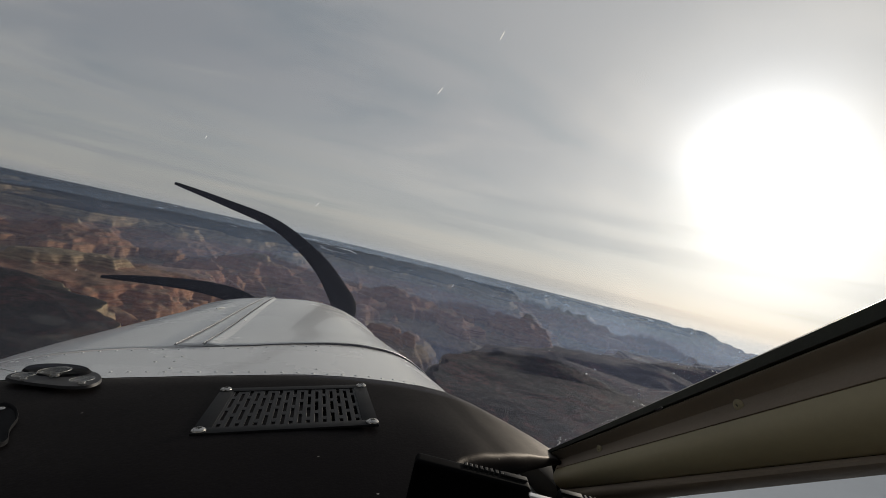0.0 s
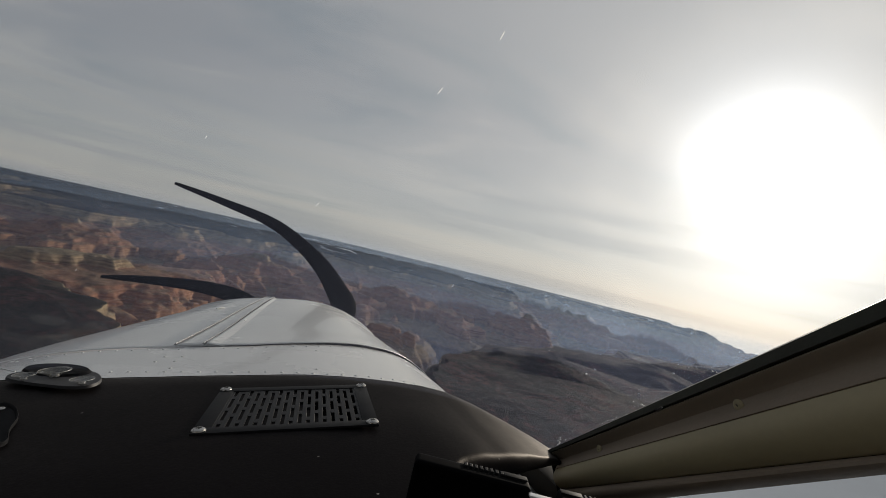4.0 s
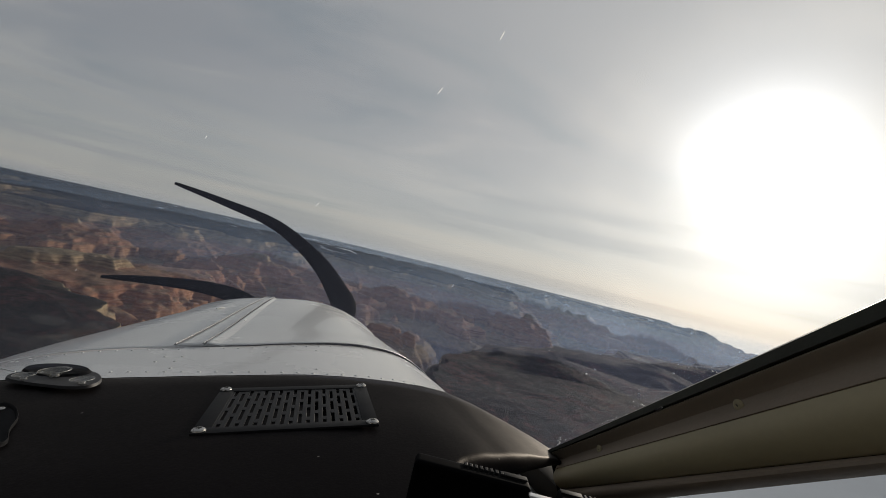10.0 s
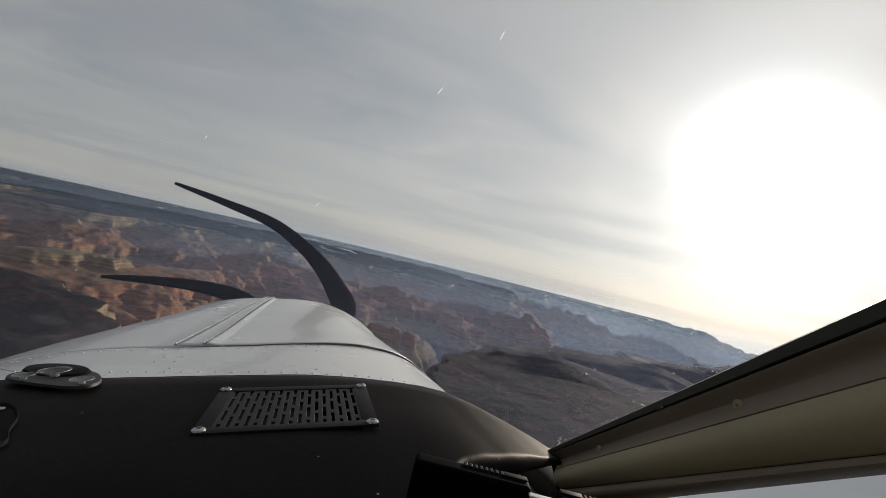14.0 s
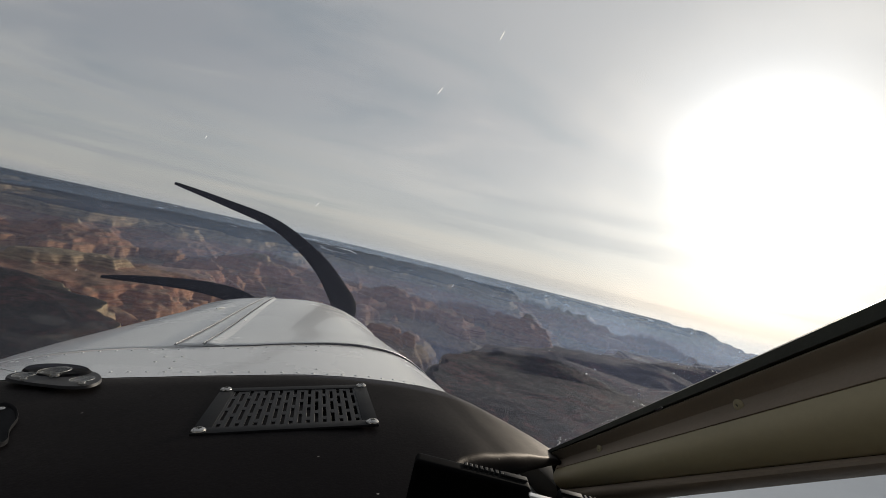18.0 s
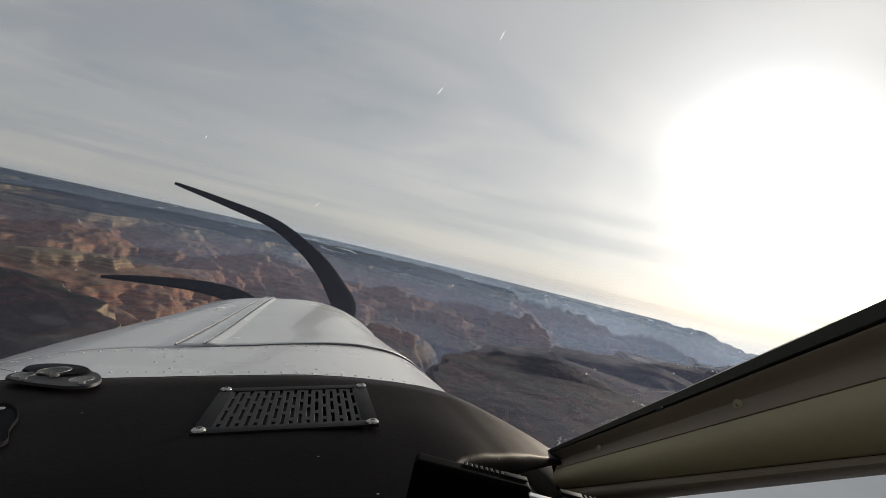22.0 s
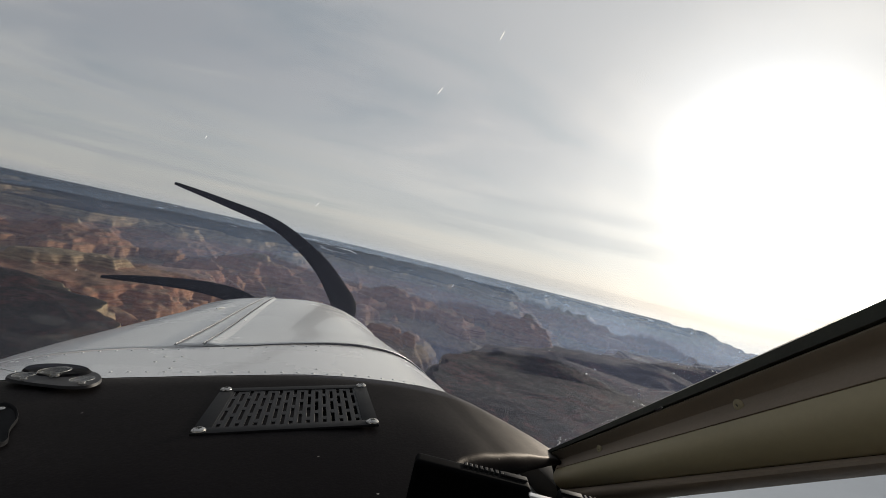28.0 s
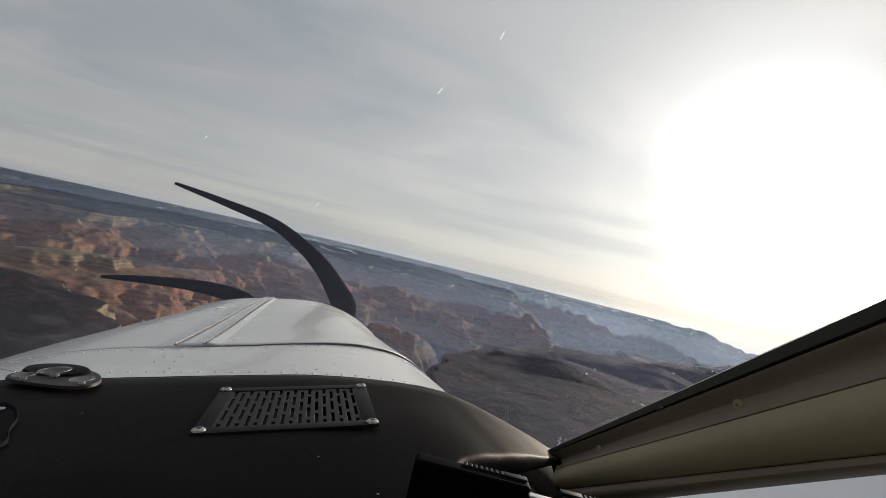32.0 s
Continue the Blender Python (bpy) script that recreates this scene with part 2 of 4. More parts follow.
def thing(name, label, category, base=(0, 0, 0), group="", kind="", frame_of=None):
    """An empty at the thing's base, in the aircraft's axes unless another frame is given."""
    ob = new(name)
    ob.empty_display_size = 0.05
    ob.matrix_world = (frame_of if frame_of is not None else AIR) @ Matrix.Translation(base)
    return tagged(ob, label, category, group, kind)


def part(name, bm, mat, parent, label="", at=None, smooth=True, thick=0.0, solid_offset=-1.0):
    """One mesh under a thing, its points given in the same axes as the thing's base."""
    ob = new(name, mesh_of(name, bm, mat, smooth))
    ob.parent = parent
    if at is not None:
        ob.matrix_local = at
    if thick:
        me = ob.data
        if sum(p.normal.z * p.area for p in me.polygons) < 0:
            me.flip_normals()
        mod = ob.modifiers.new("thickness", "SOLIDIFY")
        mod.thickness, mod.offset = thick, solid_offset
    return tagged(ob, label)


def shared(name, me, parent, at, label=""):
    ob = new(name, me)
    ob.parent = parent
    ob.matrix_local = at
    return tagged(ob, label)


def sheet(f, nu, nv):
    """A surface of quads from f(u, v), u and v from 0 to 1."""
    bm = bmesh.new()
    rows = [[bm.verts.new(f(i / nu, j / nv)) for i in range(nu + 1)] for j in range(nv + 1)]
    for a, b in zip(rows, rows[1:]):
        for i in range(nu):
            bm.faces.new((a[i], a[i + 1], b[i + 1], b[i]))
    return bm


def box(size, at=(0, 0, 0), turn=None, bevel=0.0, segments=2, bm=None):
    made = bmesh.new()
    bmesh.ops.create_cube(made, size=1)
    bmesh.ops.scale(made, vec=size, verts=made.verts)
    if bevel:
        bmesh.ops.bevel(made, geom=made.edges[:], offset=bevel, segments=segments, affect="EDGES", profile=0.6)
    m = Matrix.Translation(at) @ (turn if turn is not None else Matrix())
    bmesh.ops.transform(made, matrix=m, verts=made.verts)
    if bm is None:
        return made
    me = bpy.data.meshes.new("piece")
    made.to_mesh(me)
    made.free()
    bm.from_mesh(me)
    bpy.data.meshes.remove(me)
    return bm


def disc_profile(points, n=24, m=None, capped=True):
    """A turned solid round z from (radius, height) points."""
    bm = bmesh.new()
    rings = [[bm.verts.new((r * math.cos(2 * math.pi * k / n), r * math.sin(2 * math.pi * k / n), h)) for k in range(n)] for r, h in points]
    for a, b in zip(rings, rings[1:]):
        for k in range(n):
            bm.faces.new((a[k], a[(k + 1) % n], b[(k + 1) % n], b[k]))
    if capped:
        bm.faces.new(rings[0][::-1])
        bm.faces.new(rings[-1])
    if m is not None:
        bmesh.ops.transform(bm, matrix=m, verts=bm.verts)
    return bm


def rod(points, radius, n=8):
    """A round bar through the points."""
    bm = bmesh.new()
    rings = []
    for i, p in enumerate(points):
        p = Vector(p)
        d = (Vector(points[min(i + 1, len(points) - 1)]) - Vector(points[max(i - 1, 0)])).normalized()
        a = d.orthogonal().normalized()
        b = d.cross(a)
        rings.append([bm.verts.new(p + radius * (a * math.cos(2 * math.pi * k / n) + b * math.sin(2 * math.pi * k / n))) for k in range(n)])
    for a, b in zip(rings, rings[1:]):
        for k in range(n):
            bm.faces.new((a[k], a[(k + 1) % n], b[(k + 1) % n], b[k]))
    bm.faces.new(rings[0][::-1])
    bm.faces.new(rings[-1])
    return bm


def ease(a, b, x):
    x = min(1.0, max(0.0, (x - a) / (b - a)))
    return x * x * (3 - 2 * x)


def lerp_at(x, xs, ys):
    return float(np.interp(x, xs, ys))


# ---- the land: one sheet to the horizon ----
PERM = np.random.RandomState(7).permutation(512)
ANGLES = np.random.RandomState(8).rand(512) * 2 * np.pi
GX, GY = np.cos(ANGLES), np.sin(ANGLES)


def gradient_noise(x, y):
    xi, yi = np.floor(x).astype(int), np.floor(y).astype(int)
    xf, yf = x - xi, y - yi
    u, v = xf ** 3 * (xf * (xf * 6 - 15) + 10), yf ** 3 * (yf * (yf * 6 - 15) + 10)

    def corner(i, j):
        h = PERM[(PERM[(xi + i) % 512] + yi + j) % 512]
        return GX[h] * (xf - i) + GY[h] * (yf - j)
    a = corner(0, 0) * (1 - u) + corner(1, 0) * u
    b = corner(0, 1) * (1 - u) + corner(1, 1) * u
    return 1.5 * (a * (1 - v) + b * v)


def fractal(x, y, octaves, ridged=False, gain=0.5):
    total, amp, norm = np.zeros_like(x), 1.0, 0.0
    for k in range(octaves):
        n = gradient_noise(x * 2 ** k + 17.3 * k, y * 2 ** k - 9.1 * k)
        total += amp * (1 - 2 * np.abs(n) if ridged else n)
        norm += amp
        amp *= gain
    return total / norm


def stairs(e):
    """Rock layers: cliffs and the slopes between them, 0 at the river and 1 on the rim."""
    return np.interp(e, [0.0, 0.10, 0.115, 0.33, 0.365, 0.43, 0.445, 0.50, 0.515, 0.57, 0.585, 0.69, 0.715, 0.80, 0.825, 1.0],
                     [0.0, 0.20, 0.25, 0.39, 0.545, 0.575, 0.61, 0.635, 0.67, 0.69, 0.725, 0.785, 0.875, 0.915, 0.985, 1.0])


DEPTH = 235.0
CELL, WEST, SOUTH = 6.0, -4200.0, 150.0
SLOPE = 390.0                    # from a stream up to the rim, across


def grow_streams():
    """The river and its side canyons: short reaches (x, y, level) to (x, y, level), level 0 at the river and 1 on the rim."""
    r = random.Random(21)
    reaches = []

    def creek(x, y, heading, length, low, high, order):
        step, n = 32.0, max(2, int(length / 32.0))
        bend = 0.0
        turn_back = heading
        wait = r.uniform(2.0, 3.5)
        side = r.choice((-1, 1))
        for k in range(n):
            bend = 0.75 * bend + r.gauss(0, 0.17)
            heading = turn_back + bend
            px, py, pz = x, y, low + (high - low) * (k / n) ** 1.7
            x, y = x + step * math.sin(heading), y + step * math.cos(heading)
            reaches.append((px, py, pz, x, y, low + (high - low) * ((k + 1) / n) ** 1.7))
            wait -= 1
            if wait <= 0 and order < 3 and k < n - 1:
                side = -side
                left = length * (1 - k / n)
                z = reaches[-1][5]
                size = (0.62 if order == 1 else 0.5) * left * r.uniform(0.5, 1.15) + 40
                creek(x, y, heading + side * r.uniform(0.75, 1.15), size, z, min(0.97, z + 0.16 + size / 700), order + 1)
                wait = r.uniform(5.0, 9.0) if order == 1 else r.uniform(4.0, 7.0)

    river = [(-4300, 1500), (-3000, 1150), (-2100, 1050), (-1500, 1300), (-1150, 1210), (-700, 1160), (-380, 960), (-230, 900), (-130, 1120), (40, 1400),
             (330, 1680), (700, 1980), (1250, 2260), (1700, 2460), (2300, 2650), (3000, 3100), (4300, 3600)]
    wait, side = 4.0, 1
    for (ax, ay), (bx, by) in zip(river, river[1:]):
        n = int(math.hypot(bx - ax, by - ay) / 32)
        way = math.atan2(bx - ax, by - ay)
        for k in range(n):
            p, q = k / n, (k + 1) / n
            sway = lambda u, v: (u + 26 * math.sin(v / 90) + 14 * math.sin(v / 37 + 1), v + 30 * math.sin(u / 110) + 12 * math.sin(u / 43))
            p, q = sway(ax + (bx - ax) * p, ay + (by - ay) * p), sway(ax + (bx - ax) * q, ay + (by - ay) * q)
            reaches.append((*p, 0.0, *q, 0.0))
            wait -= 1
            if wait <= 0:
                side = -side
                if side < 0:         # the long side canyons below the far rim
                    creek(*q, way - radians(90) + r.uniform(-0.35, 0.35), r.uniform(1000, 1900), 0.0, 0.9, 1)
                else:                # the short ones below the near rim
                    creek(*q, way + radians(90) + r.uniform(-0.35, 0.35), r.uniform(300, 440), 0.0, 0.9, 1)
                wait = r.uniform(4.0, 6.5)
    return reaches


def carve():
    """A map of the level above the nearest stream, in square cells."""
    nx, ny = 1400, 800
    level = np.full((ny, nx), 1.6, np.float32)
    reach = 1.5 * SLOPE
    for ax, ay, az, bx, by, bz in grow_streams():
        i0, i1 = int((min(ax, bx) - reach - WEST) / CELL), int((max(ax, bx) + reach - WEST) / CELL)
        j0, j1 = int((min(ay, by) - reach - SOUTH) / CELL), int((max(ay, by) + reach - SOUTH) / CELL)
        i0, j0, i1, j1 = max(i0, 0), max(j0, 0), min(i1, nx), min(j1, ny)
        if i0 >= i1 or j0 >= j1:
            continue
        x = (WEST + CELL * np.arange(i0, i1, dtype=np.float32))[None, :]
        y = (SOUTH + CELL * np.arange(j0, j1, dtype=np.float32))[:, None]
        dx, dy = bx - ax, by - ay
        t = np.clip(((x - ax) * dx + (y - ay) * dy) / (dx * dx + dy * dy), 0, 1)
        d = np.hypot(x - ax - t * dx, y - ay - t * dy)
        view = level[j0:j1, i0:i1]
        np.minimum(view, az + (bz - az) * t + d / SLOPE, out=view)
    return level


LEVEL = carve()


def level_at(x, y):
    u = np.clip((x - WEST) / CELL, 0, LEVEL.shape[1] - 1.001)
    v = np.clip((y - SOUTH) / CELL, 0, LEVEL.shape[0] - 1.001)
    i, j = u.astype(int), v.astype(int)
    a, b = u - i, v - j
    return (LEVEL[j, i] * (1 - a) + LEVEL[j, i + 1] * a) * (1 - b) + (LEVEL[j + 1, i] * (1 - a) + LEVEL[j + 1, i + 1] * a) * b


def land_height(x, y):
    wx = x + 34 * fractal(x / 210, y / 210, 3) + 6 * fractal(x / 48 + 5, y / 48, 3)
    wy = y + 34 * fractal(x / 210 + 31, y / 210 + 11, 3) + 6 * fractal(x / 48, y / 48 + 9, 3)
    e = level_at(wx, wy) * (1.0 + 0.22 * fractal(x / 420 + 3, y / 420, 2))
    e = e * (1.0 - 0.40 * np.clip(e - 0.25, 0, 0.5) * (1 + 2.4 * fractal(x / 260 + 7, y / 260 + 3, 3)))
    inside = np.clip(e * 5, 0, 1) * np.clip((1.12 - e) * 5, 0, 1)
    e = e + inside * (0.034 * (0.35 - fractal(wx / 80, wy / 80, 3, True)) + 0.009 * fractal(x / 17 + 2, y / 17, 3))
    spine = fractal(wx / 190 + 21, wy / 250 + 4, 3, True, 0.42)
    e = e + inside * np.clip(1.15 - e, 0, 1) * (0.30 * (spine - 0.45))
    # the near wooded mesa
    crag = 0.20 * fractal(x / 95, y / 95, 3) + 0.010 * fractal(x / 16, y / 16, 3)
    mesa = 1.75 - np.hypot((wx + 650) / 255, (wy - 500) / 190) + crag
    spur = 1.22 - np.abs(wx + 900 - 0.3 * (wy - 1000)) / 300 - np.abs(wy - 1060) / 760 + 1.6 * crag
    # the wooded plateau this side of the river
    edge = np.interp(wx, [-40, 20, 60, 200, 400, 825, 1500, 2300, 3500], [200, 560, 800, 1040, 1190, 1390, 1760, 2250, 2900])
    plateau = 1.0 + (edge - wy) / 330 + 0.7 * crag
    e = np.maximum(e, np.clip(np.maximum(np.maximum(mesa * 1.25, np.minimum(spur, 0.56 + 0.3 * (spur - 0.56))), plateau), 0, 1.12))
    top = fractal(x / 800 + 40, y / 800, 4) * 12 + fractal(x / 330 + 8, y / 330 + 5, 5) * 7 + fractal(wx / 120 + 8, wy / 120 + 2, 4) * 2.5 + fractal(x / 5, y / 5, 2) * 0.5
    draw = np.clip(1 - 2.4 * np.abs(fractal(x / 420 + 3, y / 260 + 9, 3)), 0, 1) + 0.4 * np.clip(1 - 2.4 * np.abs(fractal(x / 120 + 1, y / 90, 2)), 0, 1)
    top = top - 4.5 * draw * np.clip(x / 120, 0, 1)
    hills = np.clip(e - 1.0, 0, 0.3) * 40
    for cx, cy, rx, ry, h in ((290, 930, 190, 100, 22), (560, 1090, 260, 110, 32), (920, 1270, 350, 130, 40), (1450, 1620, 420, 190, 52), (330, 560, 160, 90, 8), (720, 800, 260, 110, 12), (2000, 2050, 500, 260, 64)):
        hills = hills + h * np.clip(1 - np.hypot((wx - cx) / rx, (wy - cy) / ry) + 0.22 * fractal(x / 190, y / 140, 4), 0, 1.2) ** 0.9
    z = DEPTH * (stairs(np.clip(e, 0, 1)) - 1) + (top + hills) * np.clip((e - 0.9) * 6, 0, 1)
    far = np.interp(x, [-5000, -1500, 0, 1000, 2500, 5000], [2500, 2700, 2850, 3150, 3800, 4600])
    far_off = np.clip((np.hypot(x, y) - 3900) / 900, 0, 1)
    rise = 22 * np.clip((y - far + 200) / 500, 0, 1) + 60 * np.clip(1 - np.hypot(x - 2250, y - 3250) / 700, 0, 0.5) + 95 * np.clip(1 - np.hypot(x - 1700, y - 3250) / 300, 0, 0.6)
    return (z + rise) * (1 - far_off) + far_off * np.minimum(z + rise, 4.0 + rise * 0.3)


def land_material():
    mat = bpy.data.materials.new("canyon_land")
    mat.use_nodes = True
    tree = mat.node_tree
    bsdf = tree.nodes["Principled BSDF"]
    geo = tree.nodes.new("ShaderNodeNewGeometry")
    place = geo.outputs["Position"]
    split = tree.nodes.new("ShaderNodeSeparateXYZ")
    put(tree, split, 0, place)
    normal = tree.nodes.new("ShaderNodeSeparateXYZ")
    put(tree, normal, 0, geo.outputs["Normal"])
    level = math_node(tree, "ADD", split.outputs[2], math_node(tree, "MULTIPLY", noise_node(tree, place, 0.006, 5), 14.0))
    level = math_node(tree, "DIVIDE", math_node(tree, "ADD", level, DEPTH - 7.0), DEPTH, True)
    rock = ramp_node(tree, level, [(0.0, (0.086, 0.074, 0.074)), (0.19, (0.108, 0.090, 0.082)), (0.24, (0.209, 0.160, 0.107)),
                                   (0.38, (0.260, 0.199, 0.123)), (0.41, (0.290, 0.190, 0.118)), (0.54, (0.290, 0.170, 0.108)),
                                   (0.60, (0.285, 0.155, 0.102)), (0.72, (0.270, 0.144, 0.096)), (0.785, (0.255, 0.146, 0.100)), (0.80, (0.300, 0.235, 0.155)),
                                   (0.90, (0.235, 0.185, 0.130)), (1.0, (0.300, 0.250, 0.172))])
    # thin beds of rock, dark and pale
    beds = noise_node(tree, mapped(tree, place, (0.004, 0.004, 0.24)), 1.0, 6.0, 0.6)
    steep = math_node(tree, "MULTIPLY", math_node(tree, "SUBTRACT", 0.93, normal.outputs[2]), 3.0, True)
    rock = mix_node(tree, math_node(tree, "ADD", math_node(tree, "MULTIPLY", steep, 0.6), 0.2), rock, ramp_node(tree, beds, [(0.36, (0.48, 0.42, 0.42)), (0.5, (0.92, 0.88, 0.84)), (0.62, (1.25, 1.18, 1.08))]), "MULTIPLY")
    blot = noise_node(tree, place, 0.03, 6.0, 0.65)
    rock = mix_node(tree, 0.7, rock, ramp_node(tree, blot, [(0.34, (0.44, 0.42, 0.43)), (0.58, (1.06, 1.04, 1.02))]), "MULTIPLY")
    # rubble and scrub on the gentler slopes
    flat = math_node(tree, "MULTIPLY", math_node(tree, "SUBTRACT", normal.outputs[2], 0.72), 5.0, True)
    scrub_noise = noise_node(tree, place, 0.05, 7.0, 0.7)
    scrub = ramp_node(tree, scrub_noise, [(0.35, (0.058, 0.058, 0.042)), (0.65, (0.18, 0.150, 0.098))])
    patch = ramp_node(tree, noise_node(tree, place, 0.014, 5.0), [(0.36, 0.25), (0.58, 1.0)])
    ground = mix_node(tree, math_node(tree, "MULTIPLY", math_node(tree, "MULTIPLY", flat, patch), 0.55), rock, scrub)
    bushes = math_node(tree, "MULTIPLY", ramp_node(tree, noise_node(tree, place, 0.3, 4.0, 0.65), [(0.52, 0.0), (0.62, 0.6)]),
                       math_node(tree, "MULTIPLY", math_node(tree, "SUBTRACT", normal.outputs[2], 0.45), 3.0, True))
    ground = mix_node(tree, bushes, ground, (0.05, 0.055, 0.042))
    # woods on the plateau, thin here, thick there
    crowns = ramp_node(tree, noise_node(tree, place, 0.42, 3.0, 0.6), [(0.47, 1.0), (0.54, 0.0)])
    bare = ramp_node(tree, scrub_noise, [(0.35, (0.020, 0.016, 0.016)), (0.65, (0.052, 0.035, 0.031))])
    trees = mix_node(tree, crowns, bare, ramp_node(tree, scrub_noise, [(0.35, (0.008, 0.012, 0.012)), (0.65, (0.017, 0.023, 0.021))]))
    thin = ramp_node(tree, noise_node(tree, place, 0.008, 10.0, 0.72, 0.6), [(0.47, 0.0), (0.58, 0.8)])
    thick = math_node(tree, "MULTIPLY", math_node(tree, "SUBTRACT", 2600.0, split.outputs[1]), 0.0015, True)
    thin = math_node(tree, "MULTIPLY", thin, thick)
    trees = mix_node(tree, thin, trees, ramp_node(tree, scrub_noise, [(0.35, (0.050, 0.021, 0.020)), (0.65, (0.098, 0.042, 0.036))]))
    copse = ramp_node(tree, noise_node(tree, place, 0.09, 8.0, 0.72), [(0.46, 0.9), (0.55, 0.0)])
    trees = mix_node(tree, copse, trees, (0.015, 0.016, 0.0145))
    rim = math_node(tree, "MULTIPLY", math_node(tree, "SUBTRACT", level, 0.955), 30.0, True)
    wood = math_node(tree, "MULTIPLY", rim, math_node(tree, "MULTIPLY", math_node(tree, "SUBTRACT", normal.outputs[2], 0.62), 6.0, True))
    ground = mix_node(tree, wood, ground, trees)
    # old snow in the clearings of the far, high plateau; also pales the distance in place of haze
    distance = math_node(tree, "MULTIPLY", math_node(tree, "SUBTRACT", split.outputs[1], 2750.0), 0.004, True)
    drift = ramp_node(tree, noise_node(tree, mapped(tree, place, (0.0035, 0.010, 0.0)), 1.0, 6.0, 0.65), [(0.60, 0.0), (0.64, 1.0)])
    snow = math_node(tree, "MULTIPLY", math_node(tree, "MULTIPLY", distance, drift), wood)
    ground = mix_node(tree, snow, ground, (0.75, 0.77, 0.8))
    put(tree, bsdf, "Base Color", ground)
    put(tree, bsdf, "Roughness", 0.95)
    put(tree, bsdf, "Specular IOR Level", 0.1)
    relief = tree.nodes.new("ShaderNodeBump")
    put(tree, relief, "Strength", math_node(tree, "SUBTRACT", 0.9, math_node(tree, "MULTIPLY", wood, 0.25)))
    put(tree, relief, "Distance", 4.5)
    crown_noise = noise_node(tree, place, 0.55, 3.0, 0.6)
    rough = mix_node(tree, wood, math_node(tree, "ADD", scrub_noise, math_node(tree, "MULTIPLY", math_node(tree, "MULTIPLY", beds, steep), 0.6)), math_node(tree, "MULTIPLY", crown_noise, 0.8))
    put(tree, relief, "Height", rough)
    put(tree, bsdf, "Normal", relief.outputs[0])
    return mat


def build_land():
    az = np.radians(np.concatenate([np.arange(-180, -58, 2.0), np.arange(-58, 58, 0.12), np.arange(58, 180, 2.0)]))
    r = np.concatenate([[0.0], np.geomspace(40, 280, 20)[:-1], np.geomspace(280, 4900, 860)])
    rr, aa = np.meshgrid(r, az, indexing="ij")
    x, y = rr * np.sin(aa), rr * np.cos(aa)
    z = land_height(x, y)
    nr, na = rr.shape
    verts = np.stack([x, y, z], -1).reshape(-1, 3)
    i, j = np.meshgrid(np.arange(nr - 1), np.arange(na), indexing="ij")
    k = (j + 1) % na
    faces = np.stack([i * na + j, i * na + k, (i + 1) * na + k, (i + 1) * na + j], -1).reshape(-1, 4)
    me = bpy.data.meshes.new("ground")
    me.from_pydata(verts.tolist(), [], faces.tolist())
    me.materials.append(land_material())
    me.shade_smooth()
    ob = new("ground", me)
    tagged(ob, "red and tan layered canyon under a dark wooded plateau with old snow", "canyon", kind="structure")


build_land()


def haze_material(share, tint):
    """Sheet that stands in for distance haze: nearly clear, tinted, lit by the sun behind it, thinning out upwards."""
    mat = bpy.data.materials.new("haze_sheet")
    mat.use_nodes = True
    tree = mat.node_tree
    tree.nodes.clear()
    place = tree.nodes.new("ShaderNodeNewGeometry").outputs["Position"]
    split = tree.nodes.new("ShaderNodeSeparateXYZ")
    put(tree, split, 0, place)
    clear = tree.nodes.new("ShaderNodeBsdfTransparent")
    # translucent tint that carries the haze colour
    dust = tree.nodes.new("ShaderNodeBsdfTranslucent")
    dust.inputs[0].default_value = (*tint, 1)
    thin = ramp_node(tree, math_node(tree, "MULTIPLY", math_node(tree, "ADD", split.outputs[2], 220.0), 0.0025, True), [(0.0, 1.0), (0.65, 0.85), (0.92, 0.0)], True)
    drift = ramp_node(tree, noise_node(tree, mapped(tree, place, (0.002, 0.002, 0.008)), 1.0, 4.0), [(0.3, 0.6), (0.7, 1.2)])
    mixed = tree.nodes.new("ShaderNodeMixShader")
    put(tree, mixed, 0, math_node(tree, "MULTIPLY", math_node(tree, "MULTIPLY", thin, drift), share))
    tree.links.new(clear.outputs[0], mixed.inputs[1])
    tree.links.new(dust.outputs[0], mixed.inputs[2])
    out = tree.nodes.new("ShaderNodeOutputMaterial")
    tree.links.new(mixed.outputs[0], out.inputs[0])
    return mat


# nested curved sheets, bluer and stronger or paler with distance, imitate aerial haze
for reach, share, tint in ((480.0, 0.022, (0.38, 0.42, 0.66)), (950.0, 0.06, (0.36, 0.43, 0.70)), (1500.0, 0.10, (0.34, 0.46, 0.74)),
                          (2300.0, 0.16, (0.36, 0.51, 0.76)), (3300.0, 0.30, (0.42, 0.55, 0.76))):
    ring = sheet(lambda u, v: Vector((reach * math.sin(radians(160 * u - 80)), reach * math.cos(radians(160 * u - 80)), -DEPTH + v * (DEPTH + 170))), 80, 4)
    tagged(new("haze", mesh_of("haze", ring, haze_material(share, tint))), "translucent bluish sheet standing in for haze over the distant canyon", "haze", kind="structure")

# ---- cowling ----
COWL_X = -0.2


def seam_y(s):
    """Where the upper cowl meets the deck, swept forward on the far side."""
    return lerp_at(s, [-1.0, -0.07, 0.0, 0.135, 0.307, 0.422, 0.548, 0.687, 0.785, 1.0], [0.945, 0.951, 0.953, 0.958, 0.998, 1.036, 1.086, 1.161, 1.214, 1.26])


def cowl_axis(y):
    return COWL_X + 0.05 * ease(1.0, 1.75, y)


def cowl_half(y):
    return 0.555 - 0.163 * ease(1.0, 1.75, y)


